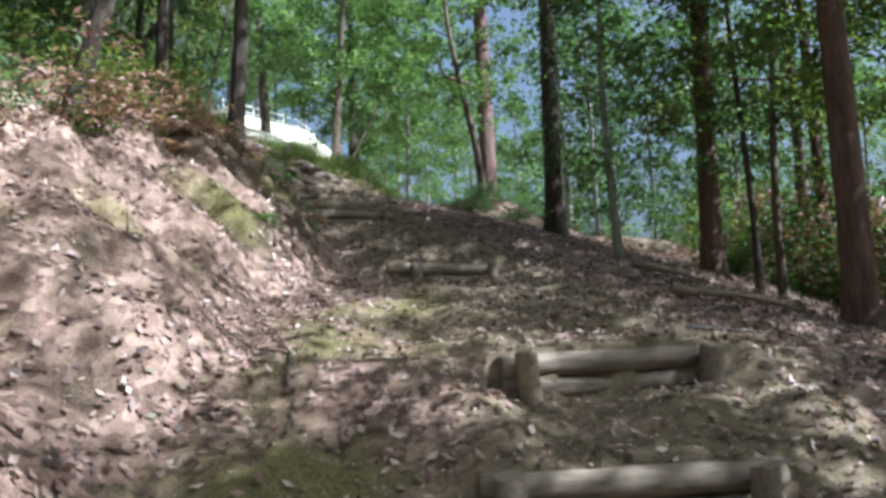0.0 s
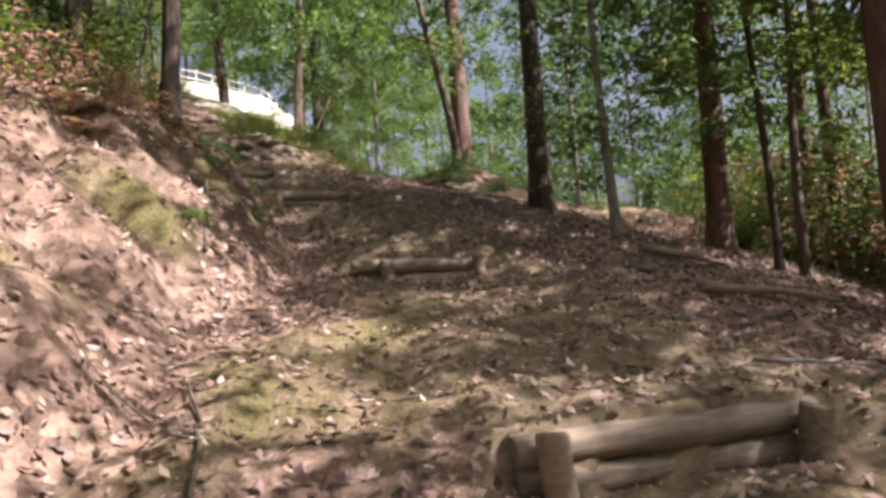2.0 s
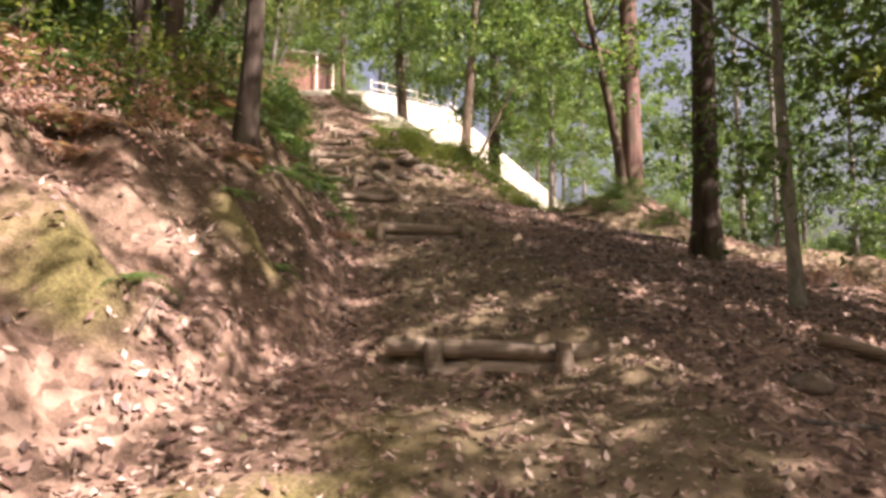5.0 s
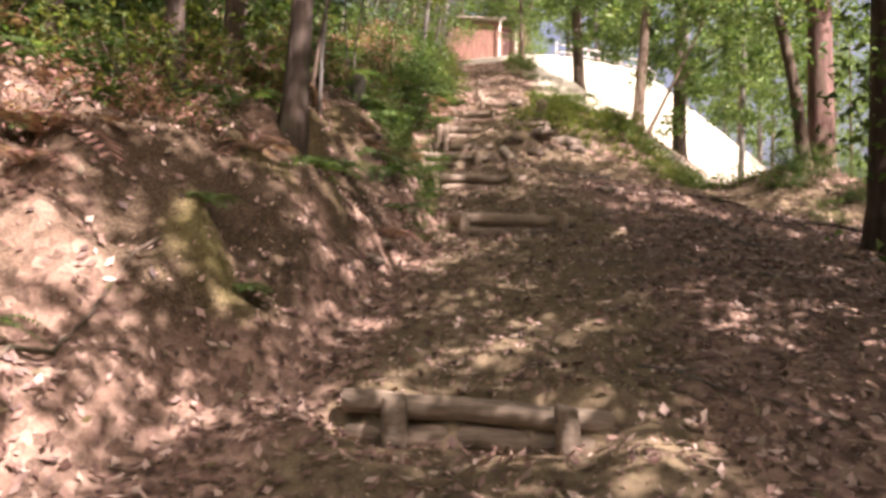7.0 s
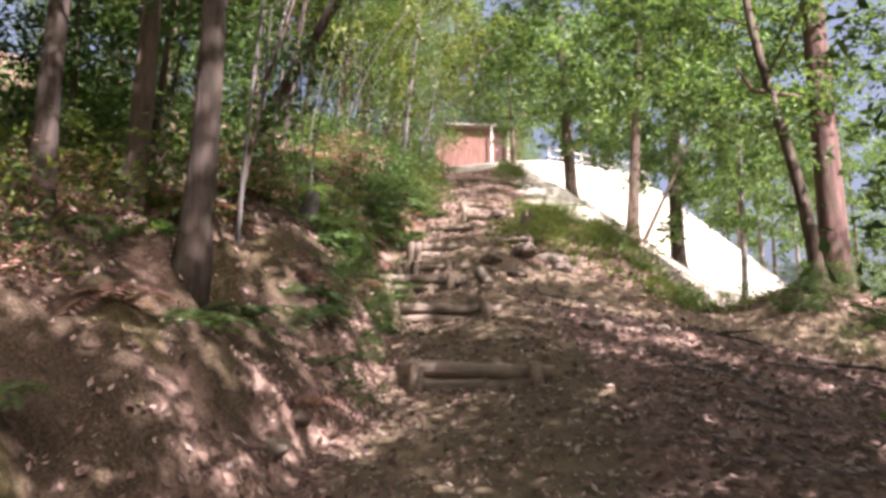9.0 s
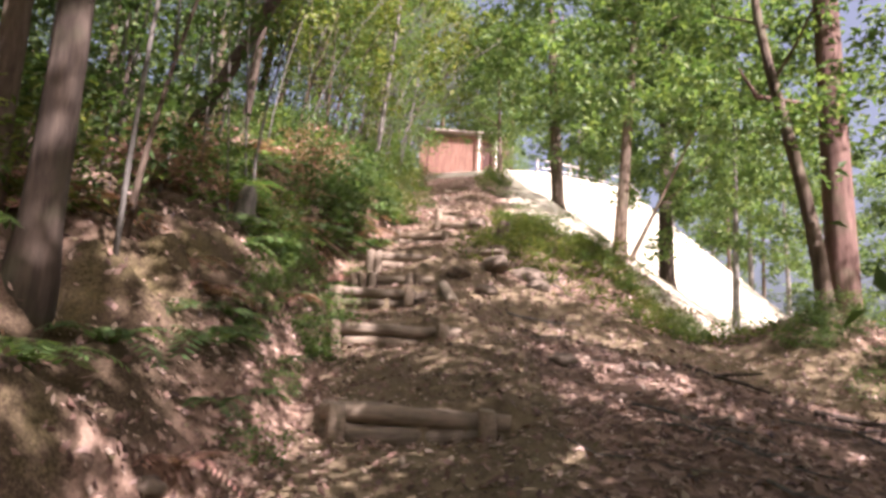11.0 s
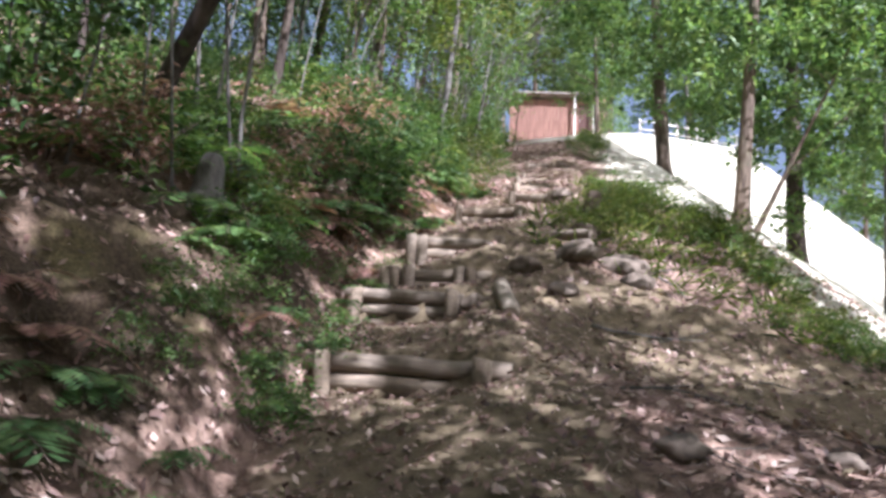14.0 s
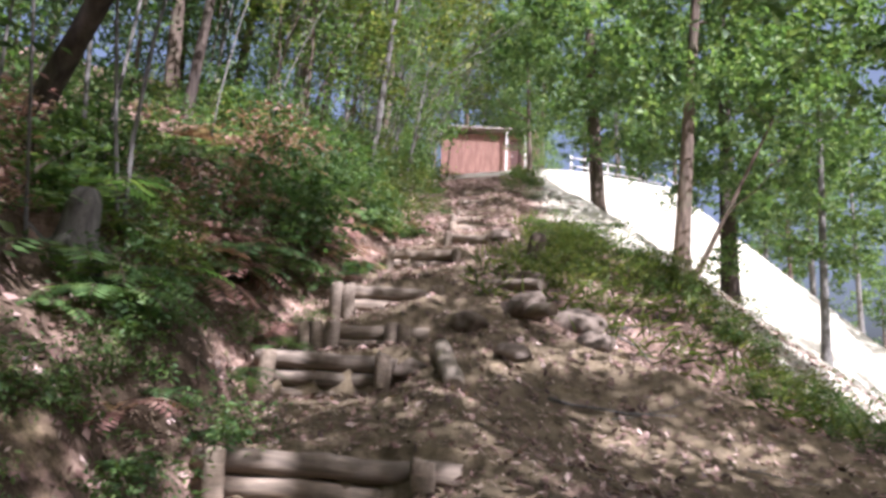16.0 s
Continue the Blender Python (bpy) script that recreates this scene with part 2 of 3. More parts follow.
mossf = ramp(nt, mixed(nt, 0.45, att["moss"], n_mid), [(0.38, (0, 0, 0)), (0.70, (1, 1, 1))])
c = mixed(nt, mossf, c, mossy)
c = mixed(nt, att["sand"], c, sandy)
nt.links.new(c, b.inputs["Base Color"])
bump(nt, b, mixed(nt, 0.5, vor.outputs["Distance"], n_fine), 0.7, 0.03)
FLOOR = m

me = mesh_of("ground", np.stack([X, Y, Z], -1).reshape(-1, 3), quads, [FLOOR], True)
XC, XB = np.interp(Y, CY, CX), np.interp(Y, TY, TX)
worn = soft(1.5 - np.abs(X - XC - 0.25) / 1.1) * (Y < 45)
worn = np.maximum(worn, soft((Y - 17.4) / 1.0) * soft((21.8 - Y) / 1.2) * soft((X - XC) / 1.0) * soft((7 - X) / 2) * 0.9)
moss = moss_at(X, Y)
sand = soft((Y - (22.6 - 1.05 * (X + 0.5))) / 0.8) * soft((X - XC - 1.5) / 0.8) * soft((0.6 + 0.1 * (Y - 22) - X) / 1.0) * soft((85 - Y) / 10)
sand = np.maximum(sand, soft((Y - 37) / 3) * soft((X - XC + 3) / 1.5) * soft((85 - Y) / 10) * soft((1.2 - X) / 1.2))
for key, arr in (("worn", worn), ("moss", moss), ("sand", sand), ("earth", shaded_earth_at(X, Y))):
    at = me.attributes.new(key, 'FLOAT', 'POINT')
    at.data.foreach_set("value", arr.astype(np.float32).ravel())
ground = tagged(new("ground", me), "brown forest floor with leaf litter and worn dirt path", "ground", kind="structure")


# ---- makers ----
def part(name, data, mat, parent, label=""):
    """One mesh as a part under a thing or a part."""
    if isinstance(data, bmesh.types.BMesh):
        me = bpy.data.meshes.new(name)
        data.to_mesh(me)
        data.free()
    else:
        me = data
    if mat and not me.materials:
        me.materials.append(mat)
    ob = new(name, me)
    ob.parent = parent
    return tagged(ob, label)


def empty(name, m, label, category, group="", kind=""):
    ob = new(name)
    ob.empty_display_size = 0.1
    ob.matrix_world = m
    return tagged(ob, label, category, group, kind)


def tube(points, radii, sides=10, wobble=0.0, seed=0, cap=True):
    """A swept round tube through points."""
    r = random.Random(seed)
    pts = [Vector(p) for p in points]
    verts, faces = [], []
    n = len(pts)
    ph = r.uniform(0, 6)
    ref = Vector((0.3, 0.9, 0.1))
    for i, p in enumerate(pts):
        t = (pts[min(i + 1, n - 1)] - pts[max(i - 1, 0)]).normalized()
        if abs(t.dot(ref)) > 0.9:
            ref = Vector((0.9, 0.1, 0.4))
        s = t.cross(ref).normalized()
        q = t.cross(s)
        for k in range(sides):
            a = 6.2832 * k / sides
            w = radii[i] * (1 + wobble * (math.sin(3 * a + ph + i * 0.4) * 0.5 + r.uniform(-0.6, 0.6)))
            verts.append(p + s * math.cos(a) * w + q * math.sin(a) * w)
    for i in range(n - 1):
        for k in range(sides):
            j = (k + 1) % sides
            faces.append((i * sides + k, i * sides + j, (i + 1) * sides + j, (i + 1) * sides + k))
    bm = bmesh.new()
    vs = [bm.verts.new(v) for v in verts]
    for f in faces:
        bm.faces.new([vs[i] for i in f]).smooth = True
    if cap:
        bm.faces.new(vs[:sides][::-1])
        bm.faces.new(vs[-sides:])
    bmesh.ops.recalc_face_normals(bm, faces=bm.faces[:])
    return bm


def leaves(places, size, seed, aspect=0.5, up=0.5, fold=0.25):
    """Folded pointed leaves, four triangles each, at the places given (n x 3)."""
    r = np.random.RandomState(seed)
    p = np.asarray(places, float)
    n = len(p)
    d = r.normal(size=(n, 3)); d[:, 2] *= 0.6
    d /= np.linalg.norm(d, axis=1)[:, None]
    nn = r.normal(size=(n, 3)); nn[:, 2] = np.abs(nn[:, 2]) + up
    s = np.cross(d, nn); s /= np.linalg.norm(s, axis=1)[:, None] + 1e-9
    u = np.cross(s, d)
    L = (size * r.uniform(0.6, 1.35, n))[:, None]
    W = L * aspect * r.uniform(0.7, 1.2, n)[:, None]
    base, tip = p, p + d * L - u * L * 0.15
    mid = p + d * L * 0.45
    a, c = mid + s * W * 0.5 + u * W * fold, mid - s * W * 0.5 + u * W * fold
    verts = np.stack([base, a, tip, c], 1).reshape(-1, 3)
    o = np.arange(n)[:, None] * 4
    faces = np.concatenate([o + np.array([0, 1, 2]), o + np.array([0, 2, 3])], 1).reshape(-1, 3)
    return verts, faces


def clumps(centres, radius, per, seed, flat=0.6):
    """Points scattered in small clumps round each centre."""
    r = np.random.RandomState(seed)
    c = np.repeat(np.asarray(centres, float), per, axis=0)
    off = r.normal(size=c.shape) * radius * 0.55
    off[:, 2] *= flat
    return c + off


# ---- log steps ----
def log_mesh(length, radius, seed):
    n = 9
    r = random.Random(seed)
    pts = [(-length / 2 + length * i / (n - 1), r.uniform(-.012, .012), r.uniform(-.012, .012)) for i in range(n)]
    rad = [radius * r.uniform(0.93, 1.05) for i in range(n)]
    rad[0] *= 0.93; rad[-1] *= 0.93
    return tube(pts, rad, 14, 0.05, seed)


def post_mesh(height, radius, seed):
    r = random.Random(seed)
    pts = [(0, 0, -0.35), (0, 0, 0), (0.004, 0, height * 0.5), (0, 0.004, height - 0.015), (0, 0, height)]
    rad = [radius * f for f in (1, 1, 1.0, 0.98, 0.9)]
    return tube(pts, rad, 14, 0.05, seed)


def log_step(i, x, y, z, half, turn, rows=2, radius=0.078, posts=(-0.72, 0.72)):
    base = empty("log_step", pose(x, y, z, 0, 0, turn), "weathered round log step held by short wooden posts", "step", "log steps of the path")
    r = random.Random(50 + i)
    for k in range(rows):
        ob = part("log", log_mesh(2 * half * r.uniform(0.93, 1.03), radius * r.uniform(0.92, 1.05), i * 7 + k), LOG, base)
        ob.matrix_local = pose(r.uniform(-.03, .03), r.uniform(0, .025), -radius - k * radius * 1.92, 0, r.uniform(-1.5, 1.5), r.uniform(-1.5, 1.5))
    for k, u in enumerate(posts):
        h = 2 * radius * rows - 0.03
        ob = part("post", post_mesh(h, 0.070 * r.uniform(0.9, 1.1), i * 9 + k), POST, base)
        ob.matrix_local = pose(u * half, -radius - 0.055, -2 * radius * rows + 0.03, r.uniform(-5, 3), r.uniform(-4, 4), r.uniform(0, 360))
    return base


for i, (x, y, z, half, turn, rows) in enumerate(STEPS):
    log_step(i, x, y, z, half, turn, rows, posts={2: (-0.55, 0.74), 6: (-0.92, -0.70, -0.48, 0.44, 0.68), 7: (-1.0, -0.78, 0.86), 8: (-0.9, 0.95)}.get(i, (-0.78, 0.78)))


# ---- trees ----
def crown_points(height, low, spread, n_clumps, per, seed, drop=0.0):
    r = np.random.RandomState(seed)
    h = low + (height - low) * r.uniform(0, 1, n_clumps) ** 0.8
    f = (h - low) / (height - low)
    w = spread * (0.55 + 0.6 * np.sin(3.14 * np.clip(f * 0.85 + 0.12, 0, 1)))
    rr = w * np.sqrt(r.uniform(0.03, 1, n_clumps))
    a = r.uniform(0, 6.283, n_clumps)
    c = np.stack([rr * np.cos(a), rr * np.sin(a), h - drop * rr], -1)
    return clumps(c, 0.42, per, seed + 1)


CROWNS = {}


def crown_mesh(kind, variant):
    """Crowns are built a few times and shared."""
    if (kind, variant) not in CROWNS:
        s = 100 + variant * 13
        spec = {"dense": (14, 4.6, 3.0, 150, 60, 0.20, LEAF_DEEP), "thin": (15, 6.0, 2.6, 60, 60, 0.18, LEAF_FRESH), "far": (13, 3.0, 2.9, 100, 26, 0.27, LEAF_FRESH), "tall": (15, 4.4, 2.9, 95, 64, 0.18, LEAF_DEEP), "broad": (11, 2.8, 2.6, 92, 74, 0.17, LEAF_FRESH),
                "olive": (10, 2.2, 2.4, 85, 68, 0.16, LEAF_OLIVE), "sapling": (6, 0.5, 1.0, 90, 40, 0.11, LEAF_FRESH),
                "full": (11, 2.4, 3.3, 200, 66, 0.20, LEAF_FRESH), "thicket": (6.5, 0.2, 1.7, 150, 50, 0.12, LEAF_DEEP)}[kind]
        H, low, spread, nc, per, size, mat = spec
        v, f = leaves(crown_points(H, low, spread, nc, per, s), size, s + 5)
        CROWNS[(kind, variant)] = (mesh_of("crown", v, f, [mat]), H)
    return CROWNS[(kind, variant)]


def tree(x, y, height, radius, lean=(0, 0), bark=BARK_BROWN, crown="tall", variant=0, label="tall brown-barked tree on the wooded slope", limbs=5, bend=0.0, z=None, sides=14, turn=None, crown_lift=0.0, group="trees of the wood", name="tree"):
    z = land_at(x, y) if z is None else z
    seed = int(abs(x * 131 + y * 71)) + variant
    r = random.Random(seed)
    base = empty(name, pose(x, y, z), label, "tree", group)
    n = 14
    pts, rad = [(-lean[0] * 0.03, -lean[1] * 0.03, -0.4)], [radius * 1.5]
    for i in range(n):
        f = (i / (n - 1)) ** 1.3
        wob = bend * math.sin(f * 7 + seed)
        pts.append((lean[0] * f * height + wob, lean[1] * f * height + wob * 0.5, f * height))
        rad.append(radius * (1.0 + 0.35 * math.exp(-f * height / 0.25)) * (1 - 0.8 * f))
    part("trunk", tube(pts, rad, sides, 0.06, seed), bark, base)
    for k in range(limbs):
        h = r.uniform(0.25, 0.85)
        a = r.uniform(0, 6.28)
        p0 = Vector((lean[0] * h * height, lean[1] * h * height, h * height))
        L = (1 - h * 0.6) * r.uniform(1.2, 2.6)
        d = Vector((math.cos(a), math.sin(a), r.uniform(0.1, 0.7)))
        p = [p0, p0 + d * L * 0.4 + Vector((0, 0, r.uniform(-.1, .1))), p0 + d * L * 0.75 + Vector((r.uniform(-.2, .2), r.uniform(-.2, .2), 0)), p0 + d * L * 1.1 + Vector((0, 0, 0.2))]
        q = radius * (1 - 0.75 * h) * 0.4
        part("limb", tube(p, [q, q * 0.7, q * 0.5, q * 0.2], 6, 0.05, seed + k), bark, base)
    if crown:
        me, H = crown_mesh(crown, variant % 3)
        ob = part("crown", me, None, base)
        s = height / H
        ob.matrix_local = pose(lean[0] * height * 0.55, lean[1] * height * 0.55, crown_lift, 0, 0, r.uniform(0, 360) if turn is None else turn) @ Matrix.Diagonal((s ** 0.5, s ** 0.5, s, 1))
    return base


# trees beside the path
tree(2.36, 16.65, 15, 0.20, (0.01, 0), BARK_DARK, "dense", variant=1, label="dark upright trunk beside the dirt path", limbs=4)
tree(1.50, 23.7, 19, 0.28, (-0.01, 0), BARK_RED, "thin", variant=2, label="thick reddish trunk on a mossy mound", limbs=4)
tree(1.16, 22.3, 9, 0.12, (-0.12, 0.02), BARK_BROWN, "broad", 0, "slender bent trunk growing beside a thick one", limbs=3, bend=0.12)
tree(2.90, 13.7, 7, 0.075, (-0.01, 0), BARK_PALE, "sapling", 1, "thin pale grey sapling at the path edge", limbs=2, bend=0.05)
tree(4.70, 14.5, 16, 0.19, (0.02, 0), BARK_RED, "thin", variant=0, label="reddish-brown trunk on the lower side of the path", limbs=5)
tree(4.85, 13.0, 8, 0.06, (-0.02, 0), BARK_DARK, "olive", 1, "thin dark stem in the undergrowth", limbs=2, bend=0.05)
tree(5.25, 13.0, 8, 0.07, (0.02, 0), BARK_BROWN, "broad", 2, "thin forked stem in the undergrowth", limbs=3, bend=0.07)
tree(5.12, 10.6, 15, 0.20, (-0.01, 0), BARK_RED, "dense", variant=2, label="thick reddish trunk by the lower edge of the path", limbs=4)
tree(-3.12, 13.1, 9, 0.13, (0.05, -0.02), BARK_DARK, "broad", 1, "dark leaning tree on top of the leafy bank", limbs=4, bend=0.05, crown_lift=1.2)
tree(-3.75, 9.1, 9, 0.11, (0.28, 0.0), BARK_DARK, "broad", 2, "dark leaning tree on the leaf-covered bank", limbs=3, crown_lift=1.5)
tree(-3.95, 12.3, 8, 0.10, (0.06, 0), BARK_DARK, "broad", 0, "dark slim trunk on top of the leafy bank", limbs=3, bend=0.06, crown_lift=1.2)
tree(-4.4, 13.5, 9, 0.12, (0.03, 0), BARK_BROWN, "broad", 2, "brown trunk on top of the leafy bank", limbs=3, bend=0.05, crown_lift=1.2)
tree(-4.9, 11.6, 8, 0.08, (0.10, 0), BARK_DARK, "broad", 1, "dark slim trunk on top of the leafy bank", limbs=3, bend=0.06, crown_lift=1.2)
tree(-8.9, 40.4, 15, 0.27, (-0.05, 0), BARK_BROWN, "full", 0, "tall trunk at the edge of the bright clearing", limbs=6)
tree(-4.3, 32.4, 13, 0.19, (0.07, 0), BARK_BROWN, "full", 1, "leaning trunk at the edge of the bright clearing", limbs=6)
tree(-4.0, 32.6, 5, 0.07, (0.5, 0), BARK_BROWN, None, 1, "thin slanting stem at the edge of the clearing", limbs=3)
tree(-14.2, 46.5, 8, 0.13, (-0.04, 0), BARK_BROWN, "full", 1, "low leafy tree hanging over the front of the hut", limbs=4)
tree(-1.5, 36.0, 11, 0.12, (0.02, 0), BARK_GREY, "full", 0, "slim leafy tree on the bright slope", limbs=4)
tree(-4.35, 39.7, 14, 0.31, (0.0, 0), BARK_DARK, "full", 2, "dark trunk at the edge of the bright clearing", limbs=6)

# woods round about
wr = random.Random(11)


def scatter(count, x0, x1, y0, y1, gap, ok):
    spots = []
    for k in range(count * 30):
        x, y = wr.uniform(x0, x1), wr.uniform(y0, y1)
        if len(spots) < count and ok(x, y) and all((x - a) ** 2 + (y - b) ** 2 > gap * gap for a, b in spots):
            spots.append((x, y))
    return spots


HEIGHT = {"thin": 15, "dense": 14, "far": 13, "tall": 15, "olive": 10, "broad": 11, "thicket": 6.5, "sapling": 6}


def wood(spots, kinds, label, barks, lean, slim=0.010, group="trees of the wood"):
    for k, (x, y) in enumerate(spots):
        kind = kinds[k % len(kinds)]
        hgt = HEIGHT[kind] * wr.uniform(0.85, 1.2)
        tree(x, y, hgt, hgt * slim, (wr.uniform(*lean), wr.uniform(-.04, .04)), barks[k % len(barks)], kind, k, label, limbs=2, sides=9, group=group)


# out-of-view trees added below the path so their crowns shade it
wood([(10.5, 1.0), (10.2, 4.6), (9.6, 7.9), (13.0, 6.4), (13.2, 2.5)], ("dense", "tall", "tall"), "unseen tall tree added below the path to shade it", (BARK_RED,), (-.01, .01))
# more added trees, mostly out of view, that dapple bank and path with shade
wood([(8.8, 10.8), (8.8, 14.2), (4.9, 8.3), (6.4, 1.0), (8.3, 18.6), (7.6, 3.2)], ("tall", "thin", "thin", "thin", "thin", "thin"), "leafy tree added by the path to dapple the sun", (BARK_BROWN,), (-.01, .01))
wood(scatter(30, 6.8, 24, 11, 44, 2.1, lambda x, y: not (y > 26 and x < 9)), ("tall", "thicket", "olive", "thicket", "sapling"),
     "slender tree in the green wood below the path", (BARK_BROWN, BARK_RED, BARK_GREY), (-.03, .03))
wood(scatter(28, -14, -4, -3, 34, 1.7, lambda x, y: x < float(np.interp(y, TY, TX)) - 1.9), ("thicket", "olive", "thicket", "sapling", "broad"),
     "slim tree in the thicket above the bank", (BARK_GREY, BARK_BROWN, BARK_DARK), (-.02, .10), 0.008)
wood(scatter(26, -30, 26, 58, 84, 4.0, lambda x, y: abs(x + 15.5) > 5 or y > 70), ("far",),
     "tall tree standing behind the bright slope", (BARK_GREY, BARK_BROWN), (-.02, .02), 0.014)
wood(scatter(8, 4, 14, 26, 42, 3.0, lambda x, y: True), ("tall",), "thin pale trunk beyond the clearing", (BARK_GREY,), (-.02, .02), 0.009)


wood(scatter(26, -22, -7, 26, 58, 1.9, lambda x, y: -7 < x - float(np.interp(y, CY, CX)) < -1.9 - 0.16 * max(0, y - 32)), ("olive", "thin", "sapling", "thin"),
     "slim leaning tree above the upper steps", (BARK_GREY, BARK_BROWN), (.02, .16), 0.008)
wood([(-24, 61), (-21, 64), (-17.5, 64), (-27, 57), (-23, 66), (-16, 67), (-14.5, 61.5), (-19.3, 60.5), (-13.2, 62.5), (-10.5, 60), (-7.5, 58), (-4, 56), (-1, 57), (2, 52), (5, 50), (8, 47)], ("far", "broad"),
     "leafy tree standing behind the hilltop", (BARK_GREY, BARK_BROWN), (-.02, .02), 0.012)


# unseen trees added behind and to the right to hold back sky light
wood(scatter(20, -12, 15, -16, -3, 2.6, lambda x, y: abs(x) > 2.2 or y < -7), ("far",), "unseen leafy tree added down the slope to cut sky light", (BARK_BROWN,), (-.02, .02), 0.012)
wood(scatter(10, 15, 26, -12, 14, 3.2, lambda x, y: True), ("far",), "unseen leafy tree added down the slope to cut sky light", (BARK_BROWN,), (-.02, .02), 0.012)


wood(scatter(18, -26, -9.5, 8, 44, 2.6, lambda x, y: x < float(np.interp(y, TY, TX)) - 5), ("far", "thicket"), "leafy tree on the upper slope", (BARK_BROWN,), (-.02, .05), 0.010)


# ---- leaf litter ----
def on_land(x, y):
    z = land(x, y)
    e = 0.05
    nx_ = -(land(x + e, y) - z) / e
    ny_ = -(land(x, y + e) - z) / e
    nrm = np.stack([nx_, ny_, np.ones_like(z)], -1)
    return z, nrm / np.linalg.norm(nrm, axis=1)[:, None]


def flat_leaves(x, y, size, seed, tilt=0.35, curl=0.25, aspect=0.55, lift=0.012):
    r = np.random.RandomState(seed)
    z, nrm = on_land(x, y)
    n = len(x)
    nrm = nrm + r.normal(size=(n, 3)) * tilt
    nrm /= np.linalg.norm(nrm, axis=1)[:, None]
    d = np.cross(nrm, r.normal(size=(n, 3)))
    d /= np.linalg.norm(d, axis=1)[:, None]
    s = np.cross(nrm, d)
    L = (size * r.uniform(0.5, 1.4, n))[:, None]
    W = L * aspect * r.uniform(0.6, 1.2, n)[:, None]
    p = np.stack([x, y, z + lift + r.uniform(0, 0.02, n)], -1)
    c = curl * r.uniform(0.2, 1.4, n)[:, None] * L
    base, tip = p - d * L * 0.5 + nrm * c * 0.5, p + d * L * 0.5 + nrm * c
    a, b2 = p + s * W * 0.5 + nrm * c * 0.4, p - s * W * 0.5 + nrm * c * 0.4
    verts = np.stack([base, a, tip, b2], 1).reshape(-1, 3)
    o = np.arange(n)[:, None] * 4
    faces = np.concatenate([o + np.array([0, 1, 2]), o + np.array([0, 2, 3])], 1).reshape(-1, 3)
    return verts, faces


ur = np.random.RandomState(14)
uy = ur.uniform(26, 42, 26000)
ux = np.interp(uy, CY, CX) + ur.normal(0, 1.1, 26000)
v, f = flat_leaves(ux, uy, 0.07, 16)
tagged(new("leaf_litter", mesh_of("leaf_litter", v, f, [LEAF_DRY])), "dry fallen leaves strewn over the upper steps", "leaves", kind="stuff")
lr = np.random.RandomState(4)
lx, ly = lr.uniform(-8.5, 6.5, 240000), -1 + 28 * lr.uniform(0, 1, 240000) ** 1.1
lxc, lxb = np.interp(ly, CY, CX), np.interp(ly, TY, TX)
dens = 0.60 - 0.28 * soft(1.4 - np.abs(lx - lxc - 0.2) / 1.2) + 0.25 * waves(lx, ly, 31, 1.2) + 0.15 * soft((lxb - lx + 0.6) / 0.8)
dens = dens * np.where(lx > 5, 0.6, 1) * np.where((ly > 19) & (ly < 23.5) & (lx > lxc + 0.5), 0.7, 1)
bare = soft(0.5 + 1.6 * waves(lx, ly, 33, 1.0)) * soft((lxb - lx) / 0.5)
dens = dens * (1 - 0.75 * bare) * (1 - 0.6 * shaded_earth_at(lx, ly)) * (1 - 0.8 * soft(moss_at(lx, ly) * 1.3 - 0.2))
keep = lr.uniform(0, 1, 240000) < dens * 0.9
lx, ly = lx[keep], ly[keep]
v, f = flat_leaves(lx, ly, 0.066, 6)
tagged(new("leaf_litter", mesh_of("leaf_litter", v, f, [LEAF_DRY])), "dry brown and tan fallen leaves covering the ground", "leaves", kind="stuff")

fr = np.random.RandomState(44)
fy = -0.5 + 26 * fr.uniform(0, 1, 30000)
fx = np.interp(fy, CY, CX) + fr.normal(0.4, 1.3, 30000)
v, f = flat_leaves(fx, fy, 0.028, 45, 0.5, 0.2, 0.6, 0.004)
tagged(new("leaf_crumbs", mesh_of("leaf_crumbs", v, f, [LEAF_DRY])), "small brown leaf scraps and bark crumbs on the dirt", "leaves", kind="stuff")

# ---- fallen twigs ----
def twig(x, y, length, turn, seed, radius=0.012, label="thin dry fallen twig on the leaf litter", mat=None, rise=0.0):
    r = random.Random(seed)
    base = empty("twig", pose(x, y, land_at(x, y)), label, "twig", "fallen twigs")
    a = radians(turn)
    pts = []
    for i in range(6):
        f = i / 5 - 0.5
        px, py = f * length * math.cos(a) + r.uniform(-.04, .04), f * length * math.sin(a) + r.uniform(-.04, .04)
        pts.append((px, py, land_at(x + px, y + py) - land_at(x, y) + radius * 1.3 + 0.015 + rise * (f + 0.5)))
    part("stem", tube(pts, [radius * (1 - 0.12 * i) for i in range(6)], 6, 0.1, seed), mat or BARK_BROWN, base)
    k = r.randint(1, 3)
    q = Vector(pts[k])
    d = Vector((math.cos(a + 0.7), math.sin(a + 0.7), 0.08)) * length * 0.3
    part("side_shoot", tube([q, q + d * 0.5, q + d], [radius * 0.6, radius * 0.45, radius * 0.2], 5, 0.1, seed + 1), mat or BARK_BROWN, base)
    return base


tr_ = random.Random(8)
for k in range(90):
    y = tr_.uniform(1.5, 25)
    xc = float(np.interp(y, CY, CX))
    x = xc + (tr_.uniform(1.2, 4.5) if k % 2 else tr_.uniform(-4.5, -1.0))
    twig(x, y, tr_.uniform(0.4, 1.4), tr_.uniform(-40, 60) if k % 2 else tr_.uniform(90, 170), k, tr_.uniform(0.006, 0.016), mat=(BARK_BROWN, BARK_GREY)[k % 2])
